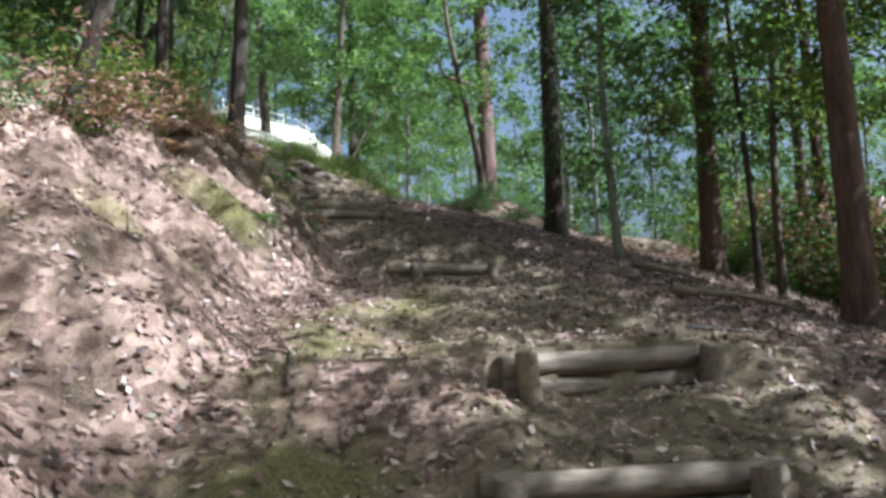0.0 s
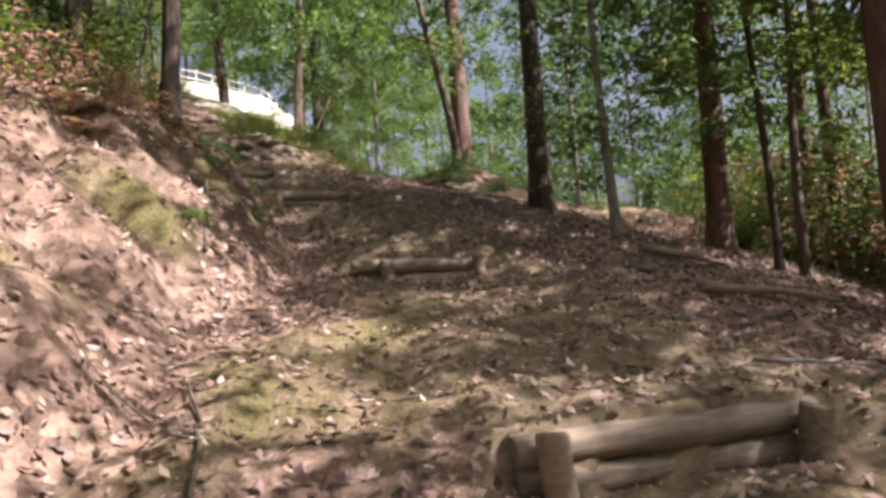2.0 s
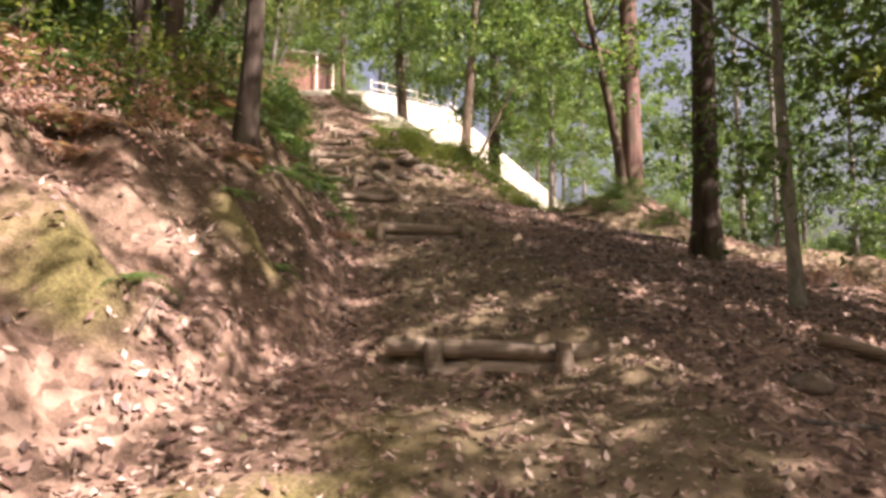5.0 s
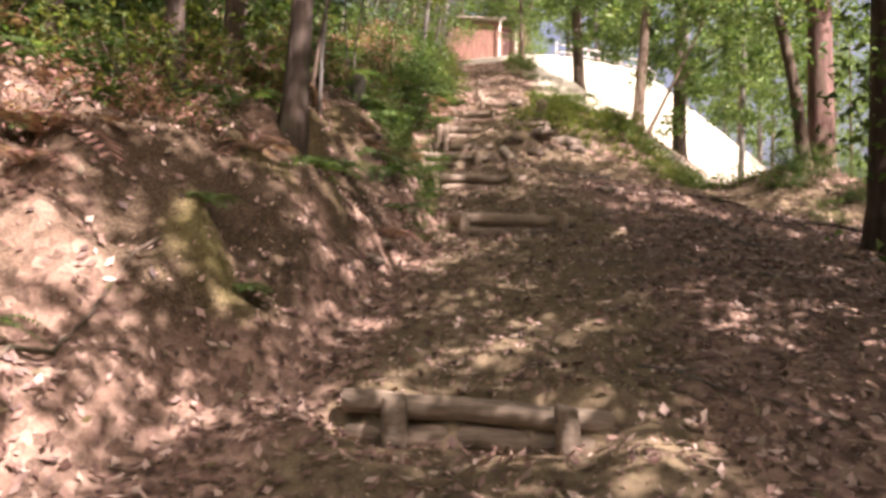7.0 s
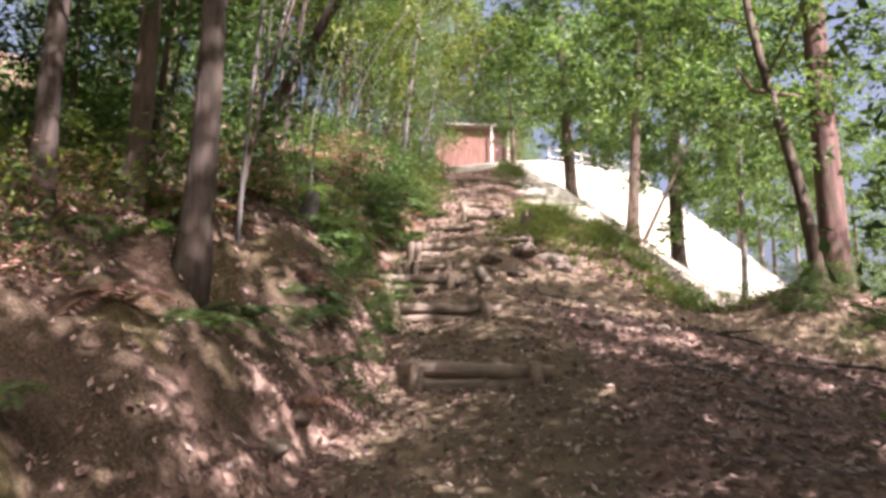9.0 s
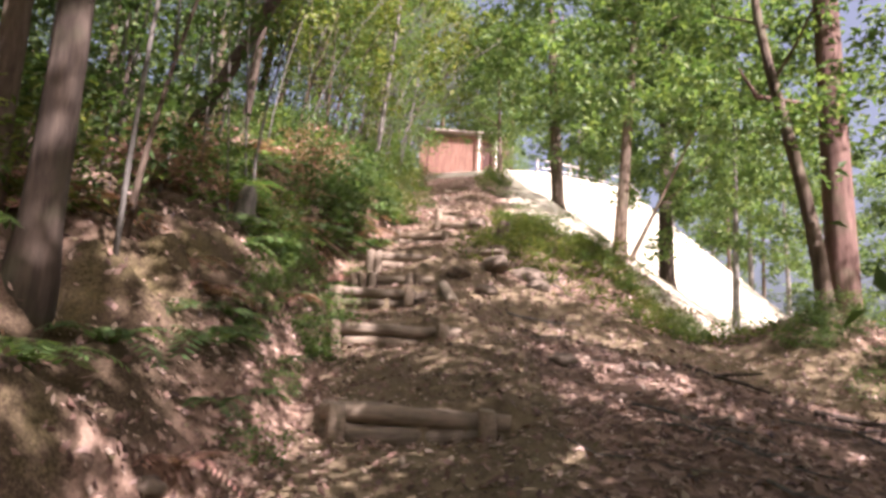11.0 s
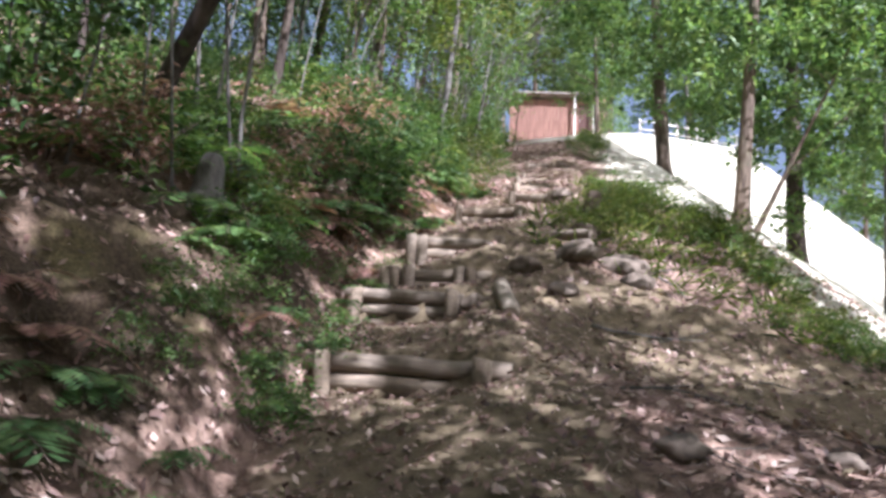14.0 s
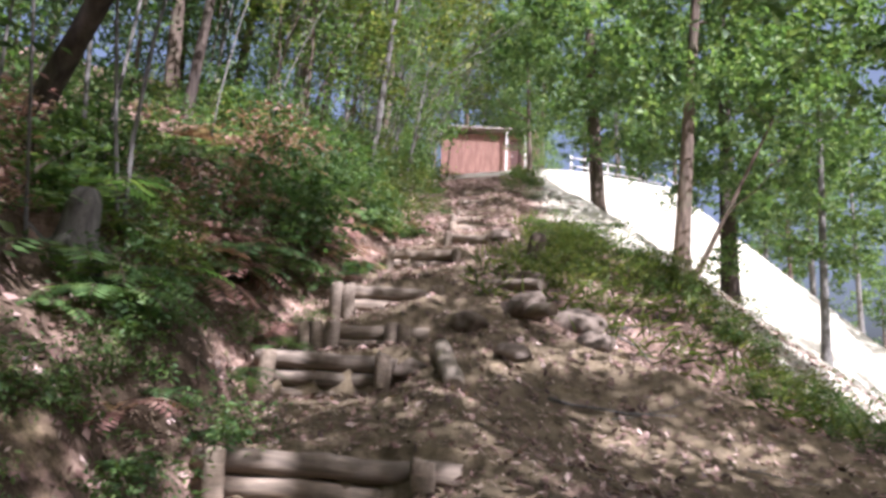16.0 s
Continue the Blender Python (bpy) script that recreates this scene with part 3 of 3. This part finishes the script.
twig(-1.7, 9.6, 1.6, 105, 303, 0.020, "long bare root running down the bank", BARK_BROWN)
twig(2.0, 17.6, 1.7, 20, 304, 0.03, "thick dry branch lying across the side path", BARK_DARK)
twig(0.2, 17.8, 1.5, -35, 305, 0.03, "thick dry branch lying across the side path", BARK_DARK)
twig(3.1, 9.4, 1.2, 8, 306, 0.05, "short weathered log lying at the path edge", LOG)
twig(3.2, 11.75, 1.1, 5, 307, 0.06, "short weathered log lying at the path edge", LOG)


# ---- ferns, shrubs, grass ----
def fern_meshes(seed, n=9, length=0.65):
    r = random.Random(seed)
    stems, P, D = [], [], []
    for k in range(n):
        a = 6.283 * k / n + r.uniform(-.3, .3)
        L = length * r.uniform(0.7, 1.2)
        arch = r.uniform(0.5, 0.9)
        pts = []
        for i in range(8):
            f = i / 7
            pts.append(Vector((math.cos(a) * L * f, math.sin(a) * L * f, L * (arch * f * 1.2 - 0.9 * f * f))))
        stems.append(pts)
    return stems


def frond_mesh(pts, length, mat):
    """One frond: pinnae on both sides of a thin stalk."""
    V, F = [], []
    for i in range(1, 8):
        for sub in (0.0, 0.5):
            p = pts[i - 1].lerp(pts[i], sub)
            t = (pts[i] - pts[i - 1]).normalized()
            s = t.cross(Vector((0, 0, 1))).normalized()
            w = length * 0.26 * math.sin(3.0 * (i + sub) / 8.6) + 0.02
            for sg in (-1, 1):
                tip = p + s * sg * w + t * w * 0.35 - Vector((0, 0, 0.15 * w))
                o = len(V)
                V += [p - t * 0.008, p.lerp(tip, 0.45) + t * 0.02, tip, p.lerp(tip, 0.45) - t * 0.02]
                F += [(o, o + 1, o + 2), (o, o + 2, o + 3)]
    n_leaf = len(F)
    o = len(V)
    for i, p in enumerate(pts):
        q = 0.006 * (1 - 0.1 * i)
        V += [p + Vector((q, 0, -q)), p + Vector((-q, q, -q)), p + Vector((-q, -q, 0))]
    for i in range(len(pts) - 1):
        for k in range(3):
            a, c = o + i * 3 + k, o + i * 3 + (k + 1) % 3
            F += [(a, c, c + 3), (a, c + 3, a + 3)]
    me = mesh_of("frond", np.array([tuple(q) for q in V]), np.array(F), [mat, BARK_BROWN])
    me.polygons.foreach_set("material_index", (np.arange(len(F)) >= n_leaf).astype(np.int32))
    return me


FERNS = {}


def fern(x, y, size, kind, seed, z=None, group="ferns of the bank"):
    key = (kind, seed % 3)
    if key not in FERNS:
        mat = {"green": LEAF_FRESH, "deep": LEAF_DEEP, "dry": FROND_DRY}[kind]
        FERNS[key] = [frond_mesh(p, 0.65, mat) for p in fern_meshes(seed % 3 + 40)]
    label = {"green": "fresh green arching fern on the shady bank", "deep": "dark green fern in the undergrowth", "dry": "withered reddish-brown fern fronds on the bank"}[kind]
    base = empty("fern", pose(x, y, (land_at(x, y) if z is None else z) - 0.02, 0, 0, seed * 47 % 360) @ Matrix.Scale(size, 4), label, "fern", group)
    for me in FERNS[key]:
        part("frond", me, None, base)


SHRUBS = {}


def shrub(x, y, size, kind, seed, label, flat=1.0, group="shrubs of the undergrowth"):
    key = (kind, seed % 4)
    if key not in SHRUBS:
        r = np.random.RandomState(seed % 4 + 70)
        n = 30
        a, rr = r.uniform(0, 6.283, n), 0.62 * np.sqrt(r.uniform(0, 1, n))
        h = r.uniform(0.05, 1.1, n) ** 1.2 * r.uniform(0.6, 1.0, n)
        c = np.stack([rr * np.cos(a), rr * np.sin(a), h], -1)
        v, f = leaves(clumps(c, 0.20, 26, seed + 3, 0.7), 0.09, seed + 9, 0.38)
        mat = {"green": LEAF_FRESH, "deep": LEAF_DEEP, "olive": LEAF_OLIVE, "dry": FROND_DRY}[kind]
        stems = []
        for k in range(5):
            q = c[k * 5]
            t = tube([(0, 0, -0.1), (q[0] * 0.4, q[1] * 0.4, q[2] * 0.5), (q[0], q[1], q[2])], [0.012, 0.009, 0.004], 5)
            sm = bpy.data.meshes.new("stem")
            t.to_mesh(sm)
            t.free()
            sm.materials.append(BARK_BROWN)
            stems.append(sm)
        SHRUBS[key] = (mesh_of("foliage", v, f, [mat]), stems)
    base = empty("shrub", pose(x, y, land_at(x, y) - 0.03, 0, 0, seed * 61 % 360) @ Matrix.Diagonal((size, size, size * flat, 1)), label, "shrub", group)
    part("foliage", SHRUBS[key][0], None, base)
    for sm in SHRUBS[key][1]:
        part("stem", sm, None, base)


pr = random.Random(21)
for k in range(70):
    y = pr.uniform(11.8, 22)
    x = float(np.interp(y, TY, TX)) - pr.uniform(-0.1, 1.3)
    if y < 14.5 and k % 3:
        continue
    if k % 4 == 3:
        shrub(x, y, pr.uniform(0.3, 0.6), ("deep", "green")[k % 2], k, "small leafy plant on the face of the bank", 0.8)
    else:
        fern(x, y, pr.uniform(0.45, 0.9), ("deep", "green", "dry", "deep")[k % 4], k)
for k in range(44):
    y = pr.uniform(17, 27)
    x = float(np.interp(y, TY, TX)) - pr.uniform(-0.2, 2.4)
    fern(x, y, pr.uniform(0.7, 1.4), ("green", "deep", "green", "dry")[k % 4], k)
# top and face of the bank
for k in range(120):
    y = pr.uniform(10.5, 28)
    x = float(np.interp(y, TY, TX)) - pr.uniform(0.25, 4.2) - (1.6 if y < 17 else 0)
    if k % 3 == 2:
        shrub(x, y, pr.uniform(0.7, 1.5), ("deep", "green", "olive", "deep")[k % 4], k, "leafy green shrub growing on the bank", 0.8)
    else:
        fern(x, y, pr.uniform(0.7, 1.5), ("green", "deep", "green", "green", "dry")[k % 5], k)
for k in range(26):
    y = pr.uniform(5.5, 12)
    x = float(np.interp(y, TY, TX)) - pr.uniform(1.9, 4.5)
    if k % 2:
        shrub(x, y, pr.uniform(0.6, 1.3), ("olive", "deep", "dry")[k % 3], k, "straggly shrub on top of the bank", 0.9)
    else:
        fern(x, y, pr.uniform(0.6, 1.1), ("dry", "green")[k // 2 % 2], k)
for x, y, s, kind in ((-1.65, 10.8, 0.5, "green"), (-1.72, 9.1, 0.42, "green"), (-2.1, 10.9, 0.5, "green"), (-2.4, 14.1, 0.5, "deep"), (-2.9, 15.4, 0.5, "deep"), (-5.6, 17.9, 0.7, "green"), (-4.2, 17.3, 0.5, "deep"), (-2.5, 14.7, 0.4, "deep")):
    fern(x, y, s, kind, int(abs(x * 100 + y)))
# overhanging growth beside the upper steps
for k in range(44):
    y = pr.uniform(22.5, 40)
    x = float(np.interp(y, CY, CX)) - pr.uniform(0.9, 3.4) - 0.12 * max(0, y - 31) - 0.4
    shrub(x, y, pr.uniform(0.7, 1.5), ("green", "deep", "olive")[k % 3], k, "leafy shrub overhanging the upper steps", 0.8)
for k in range(12):
    y = pr.uniform(31, 44)
    shrub(float(np.interp(y, CY, CX)) + pr.uniform(0.9, 1.9), y, pr.uniform(0.4, 0.8), ("olive", "green")[k % 2], k, "low yellow-green shrub beside the upper steps", 0.7)
for x, y, s in ((-16.4, 52.5, 1.9), (-15.6, 51.5, 1.6)):
    shrub(x, y, s, "green", int(-x * 10), "tall leafy bush in front of the hut", 1.2)
# right-hand bank above the side path
for k in range(38):
    y = pr.uniform(21.4, 27.2)
    lo = float(np.interp(y, CY, CX)) + 1.3
    hi = -0.5 + (22.9 - y) / 1.05
    if lo < hi:
        x = pr.uniform(lo, hi)
        shrub(x, y, pr.uniform(0.4, 0.9), ("olive", "green", "olive")[k % 3], k, "low yellow-green shrub on the sunny bank", 0.6)
for k in range(26):
    shrub(1.4 + pr.gauss(0, 1.2), 21.7 + pr.gauss(0, 0.7), pr.uniform(0.3, 0.6), ("green", "deep")[k % 2], k, "small leafy plant on the mound under the trees", 0.8)
ur = random.Random(77)
for k in range(14):
    shrub(ur.uniform(2.2, 8.0), ur.uniform(23.5, 34), ur.uniform(0.8, 1.4), ("deep", "green", "olive")[k % 3], k, "leafy green shrub among the trunks behind the mound", 0.8)
for k in range(50):
    y = pr.uniform(9, 24)
    x = pr.uniform(5.0, 9.5) + (1.0 if y > 18 else 0)
    shrub(x, y, pr.uniform(0.5, 1.0) + (1.0 if x > 7 else 0), ("deep", "green", "olive", "dry")[k % 4 if k % 8 else 3], k, "straggly undergrowth shrub below the path")

# grass and weeds of the sunny bank
gr = np.random.RandomState(17)
gxs, gys = gr.uniform(-6.5, 1.5, 14000), gr.uniform(20.5, 28.5, 14000)
gxc = np.interp(gys, CY, CX)
ok = (gxs > gxc + 0.9) & (gys < 22.9 - 1.05 * (gxs + 0.5)) & (gys > 21.2)
gxs, gys = gxs[ok], gys[ok]
gz = land(gxs, gys)
v, f = leaves(np.stack([gxs, gys, gz], -1), 0.26, 19, 0.09, 0.0, 0.1)
tagged(new("grass", mesh_of("grass", v, f, [LEAF_OLIVE])), "tufts of yellow-green grass on the sunny bank", "grass", kind="stuff")

# withered brush heaps on the bank
for k, (x, y, s) in enumerate(((-7.4, 21.3, 1.0), (-7.9, 22.2, 1.1), (-7.0, 20.4, 0.8), (-5.5, 16.0, 0.8), (-5.3, 16.5, 0.7), (-6.0, 16.8, 0.9), (-3.9, 12.4, 0.8), (-2.9, 11.2, 0.6), (-6.6, 19.2, 0.7), (6.1, 16.2, 0.7), (4.6, 18.6, 0.7), (3.6, 16.4, 0.5))):
    shrub(x, y, s, "dry", k, "withered pinkish-brown brush on the bank", 0.75)

# low growth on the wooded slopes
ug = np.random.RandomState(23)
for name, x0, x1, y0, y1, cnt, mat, label in (("undergrowth", -24, -4, 4, 48, 5200, LEAF_FRESH, "low green growth covering the wooded slope"),
                                              ("undergrowth", 6, 26, 6, 46, 3000, LEAF_FRESH, "low green growth covering the slope below the path")):
    cx, cy = ug.uniform(x0, x1, cnt), ug.uniform(y0, y1, cnt)
    if x1 < 0:
        okk = cx < np.interp(cy, TY, TX) - 1.6
        cx, cy = cx[okk], cy[okk]
    c3 = np.stack([cx, cy, land(cx, cy) + ug.uniform(0.05, 0.5, len(cx))], -1)
    v, f = leaves(clumps(c3, 0.28, 10, 29, 0.6), 0.12, 31, 0.4)
    tagged(new(name, mesh_of(name, v, f, [mat])), label, "undergrowth", kind="stuff")

# bare arching branches by the upper steps
for k in range(16):
    y = pr.uniform(30, 41)
    x = float(np.interp(y, CY, CX)) - pr.uniform(2.5, 5.5)
    r = random.Random(700 + k)
    base = empty("bare_branch", pose(x, y, land_at(x, y)), "pale bare arching branch beside the upper steps", "branch", "bare branches by the steps")
    h, ln = r.uniform(3.5, 6.5), r.uniform(0.5, 1.0)
    pts = [(ln * h * f ** 1.8, r.uniform(-.1, .1), h * (f - 0.35 * f * f) * 1.2 - 0.1) for f in (0, .17, .34, .5, .67, .84, 1)]
    q = r.uniform(0.03, 0.055)
    part("stem", tube(pts, [q * (1 - 0.12 * i) for i in range(7)], 7, 0.06, k), BARK_GREY, base)
    for j in range(3):
        p0 = Vector(pts[2 + j])
        d = Vector((r.uniform(0.2, 1), r.uniform(-.5, .5), r.uniform(0.2, 1))) * 1.3
        part("shoot", tube([p0, p0 + d * 0.5, p0 + d + Vector((0.2, 0, -0.1))], [q * 0.5, q * 0.35, q * 0.1], 5, 0.05, k + j), BARK_GREY, base)

# canes of the thicket on the bank
for k in range(46):
    y = pr.uniform(14, 33)
    x = float(np.interp(y, TY, TX)) - pr.uniform(1.2, 4.5)
    r = random.Random(900 + k)
    base = empty("cane", pose(x, y, land_at(x, y)), "thin pale bare stem rising from the thicket", "stem", "canes of the thicket")
    h, ln, l2 = r.uniform(2.5, 6), r.uniform(-.1, .45), r.uniform(-.2, .2)
    pts = [(ln * h * f * f, l2 * h * f, h * f - 0.1) for f in (0, .2, .4, .6, .8, 1)]
    q = r.uniform(0.012, 0.035)
    part("stem", tube(pts, [q * (1 - 0.13 * i) for i in range(6)], 7, 0.05, k), (BARK_GREY, BARK_BROWN, BARK_GREY)[k % 3], base)
    for j in range(2):
        p0 = Vector(pts[3 + j])
        d = Vector((r.uniform(-1, 1), r.uniform(-1, 1), r.uniform(0.3, 1))) * 0.9
        part("shoot", tube([p0, p0 + d * 0.5, p0 + d], [q * 0.5, q * 0.35, q * 0.1], 5, 0.05, k + j), BARK_GREY, base)
# pale arching stems that lean over the upper steps towards the hut
for k in range(26):
    r = random.Random(1500 + k)
    y = r.uniform(31, 47)
    x = float(np.interp(y, CY, CX)) - r.uniform(2.0, 4.5)
    base = empty("arching_stem", pose(x, y, land_at(x, y)), "pale thin bare stem arching over the upper steps", "stem", "arching stems by the upper steps")
    h, ln, l2 = r.uniform(4.5, 8), r.uniform(.25, .6), r.uniform(-.15, .15)
    pts = [Vector((ln * h * f ** 2.2, l2 * h * f, h * (f - 0.18 * f ** 3) - 0.1)) for f in (0, .17, .33, .5, .67, .83, 1)]
    q = r.uniform(0.03, 0.055)
    part("stem", tube(pts, [q * (1 - 0.13 * i) for i in range(7)], 7, 0.05, k), (BARK_GREY, BARK_BROWN, BARK_GREY)[k % 3], base)
    for j in range(6):
        p0 = pts[2 + j % 5]
        d = Vector((r.uniform(-.3, 1), r.uniform(-.6, .6), r.uniform(0.2, 1))) * r.uniform(0.9, 1.8)
        part("shoot", tube([p0, p0 + d * 0.5 + Vector((0, 0, .08)), p0 + d], [q * 0.45, q * 0.32, q * 0.12], 5, 0.05, k + j), BARK_GREY, base)
# dark slanting tree over the bank
tree(-7.3, 18.0, 7, 0.12, (0.75, 0.0), BARK_DARK, "olive", 2, "dark slanting tree leaning over the bank", limbs=4, crown_lift=1.5)


# ---- stubs, stones, loose logs ----
def stub(x, y, h, r0, seed, label, mat, category="stump"):
    r = random.Random(seed)
    pts = [(0, 0, -0.3), (0, 0, 0), (0.01, 0.01, h * 0.4), (0.03, 0.02, h * 0.8), (0.04, 0.03, h)]
    base = empty("tree_stump", pose(x, y, land_at(x, y)), label, category)
    part("bole", tube(pts, [r0 * 1.5, r0 * 1.25, r0, r0 * 0.9, r0 * 0.6], 14, 0.12, seed), mat, base)
    for k in range(5):
        a = 6.283 * k / 5 + r.uniform(-.3, .3)
        d = Vector((math.cos(a), math.sin(a), 0))
        q = [Vector((0, 0, 0.12)), d * r0 * 1.5 + Vector((0, 0, 0.04)), d * r0 * 3 + Vector((0, 0, land_at(x + d.x * r0 * 3, y + d.y * r0 * 3) - land_at(x, y) - 0.03))]
        part("root", tube(q, [r0 * 0.4, r0 * 0.28, r0 * 0.1], 7, 0.1, seed + k), mat, base)


stub(-5.16, 17.27, 0.45, 0.13, 5, "old grey scaly stump with bare roots in the bank", BARK_GREY)
stub(-4.55, 24.1, 0.4, 0.14, 9, "low weathered stump above the sunny bank", BARK_BROWN)

STONE, nt, b = material("stone", 0.85, 0.3)
vv = coords(nt)
sf = noise_tex(nt, vv, 9, 7, 0.65)
nt.links.new(ramp(nt, sf, [(0.3, (0.07, 0.052, 0.038)), (0.7, (0.20, 0.155, 0.115))]), b.inputs["Base Color"])
bump(nt, b, sf, 0.6, 0.02)


def stone(x, y, s, seed, label, flat=0.6):
    bm = bmesh.new()
    bmesh.ops.create_icosphere(bm, subdivisions=3, radius=s)
    for q in bm.verts:
        k = noise.noise(q.co / s * 1.1 + Vector((seed, seed * 2, 0))) * 0.45 + noise.noise(q.co / s * 3 + Vector((seed, 1, 0))) * 0.12
        q.co *= 1 + k
        q.co.z *= flat
    for fc in bm.faces:
        fc.smooth = True
    me = bpy.data.meshes.new("stone")
    bm.to_mesh(me)
    bm.free()
    me.materials.append(STONE)
    ob = new("stone", me)
    ob.matrix_world = pose(x, y, land_at(x, y) + s * flat * 0.1, 0, 0, seed * 50)
    tagged(ob, label, "stone", "stones by the path")


stone(-5.72, 25.45, 0.22, 3, "pale flat stone beside the upper steps")
for k, (x, y, s) in enumerate(((-2.0, 13.2, 0.10), (-1.8, 12.7, 0.10), (2.3, 10.4, 0.14), (-0.9, 17.0, 0.13), (-3.75, 19.55, 0.16), (-3.45, 21.15, 0.26), (-3.0, 21.55, 0.30), (-3.75, 20.6, 0.20), (-3.2, 20.35, 0.17), (-2.7, 21.2, 0.20), (-3.9, 22.3, 0.24), (-0.2, 17.4, 0.10), (0.6, 16.4, 0.08))):
    stone(x, y, s, k + 5, "half-buried earth-stained stone beside the path")


PALE_WOOD = mat_log("stripped_wood", (0.22, 0.17, 0.12), (0.50, 0.41, 0.31))


def loose_log(x, y, length, radius, turn, tilt, seed, label, mat=LOG):
    base = empty("loose_log", pose(x, y, land_at(x, y) + radius * 0.8, 0, tilt, turn), label, "log", "loose logs by the steps")
    part("wood", log_mesh(length, radius, seed), mat, base)


loose_log(-3.42, 19.55, 0.85, 0.085, -52, 24, 61, "pale stripped log lying beside the steps", PALE_WOOD)
loose_log(-4.2, 12.15, 0.65, 0.032, 24, -24, 64, "pale broken branch lying high on the bank", PALE_WOOD)
loose_log(-3.4, 21.0, 1.0, 0.07, -30, 4, 62, "weathered log lying beside the steps")
loose_log(-3.9, 21.9, 0.9, 0.07, -20, 4, 63, "weathered log lying beside the steps")


# ---- hut and fence ----
BOARD, nt, b = material("red_brown_boards", 0.8, 0.25)
bf = noise_tex(nt, coords(nt, (1, 1, 0.1)), 14, 6, 0.6)
nt.links.new(ramp(nt, bf, [(0.3, (0.13, 0.068, 0.050)), (0.7, (0.28, 0.155, 0.115))]), b.inputs["Base Color"])
bump(nt, b, bf, 0.4, 0.01)
ROOF, nt, b = material("brown_roof", 0.7, 0.3)
rf = noise_tex(nt, coords(nt), 6, 5)
nt.links.new(ramp(nt, rf, [(0.3, (0.16, 0.13, 0.11)), (0.7, (0.30, 0.26, 0.22))]), b.inputs["Base Color"])
DOOR, nt, b = material("dark_door", 0.6, 0.3)
df = noise_tex(nt, coords(nt, (1, 1, 0.1)), 10, 5)
nt.links.new(ramp(nt, df, [(0.3, (0.05, 0.025, 0.02)), (0.7, (0.10, 0.05, 0.04))]), b.inputs["Base Color"])
FENCE, nt, b = material("pale_fence_wood", 0.8, 0.25)
ff = noise_tex(nt, coords(nt), 12, 5)
nt.links.new(ramp(nt, ff, [(0.3, (0.45, 0.42, 0.37)), (0.7, (0.75, 0.72, 0.66))]), b.inputs["Base Color"])


def box(x0, y0, z0, x1, y1, z1, bevel=0.01):
    bm = bmesh.new()
    bmesh.ops.create_cube(bm, size=1)
    for q in bm.verts:
        q.co = Vector((x0 + (q.co.x + 0.5) * (x1 - x0), y0 + (q.co.y + 0.5) * (y1 - y0), z0 + (q.co.z + 0.5) * (z1 - z0)))
    bmesh.ops.bevel(bm, geom=bm.edges[:], offset=bevel, segments=1, affect='EDGES')
    return bm


HX, HY = -20.4, 54.2
hut = empty("hut", pose(HX, HY, land_at(HX, HY) - 0.1, 0, 0, 20), "small reddish-brown wooden hut on the hilltop", "hut")
for k in range(27):
    if not 21 <= k <= 24:
        part("board", box(-2.7 + k * 0.2, -0.03, 0, -2.7 + k * 0.2 + 0.19, 0.0, 2.5), BOARD, hut)
part("lintel", box(1.5, -0.03, 2.05, 2.29, 0.0, 2.5), BOARD, hut)
part("side_wall", box(-2.7, 0.0, 0, -2.62, 3.4, 2.5), BOARD, hut)
part("side_wall", box(2.62, 0.0, 0, 2.7, 3.4, 2.5), BOARD, hut)
part("back_wall", box(-2.62, 3.32, 0, 2.62, 3.4, 2.5), BOARD, hut)
door = part("door", box(1.51, -0.01, 0.02, 2.28, 0.02, 2.04), DOOR, hut)
part("door_handle", box(1.58, -0.05, 0.98, 1.62, -0.01, 1.1), FENCE, door)
roof = part("roof", box(-3.2, -0.45, 0, 3.2, 3.9, 0.12, 0.02), ROOF, hut)
roof.matrix_local = pose(0, 0, 2.62, -8, 4, 0)
for px in (-3.0, 1.3, 2.42, 3.0):
    part("porch_post", box(px - 0.05, -0.38, 0, px + 0.05, -0.28, 2.5), FENCE if px in (1.3, 2.42) else BOARD, hut)

fence = empty("fence", pose(0, 0, 0), "pale wooden rail fence along the bright slope", "fence")
FA, FB, NP = Vector((-15.8, 56.5)), Vector((-9.4, 57.6)), 7
tops = []
for k in range(NP):
    p = FA.lerp(FB, k / (NP - 1))
    z = land_at(p.x, p.y)
    part("post", tube([(p.x, p.y, z - 0.3), (p.x, p.y, z + 0.6), (p.x, p.y, z + 1.15)], [0.06, 0.06, 0.055], 8, 0.03, k), FENCE, fence)
    tops.append((p.x, p.y - 0.08, z))
for k in range(NP - 1):
    for hgt in (0.5, 1.0):
        a, c = tops[k], tops[k + 1]
        part("rail", tube([(a[0], a[1], a[2] + hgt), (c[0], c[1], c[2] + hgt)], [0.045, 0.045], 7, 0.03, k), FENCE, fence)
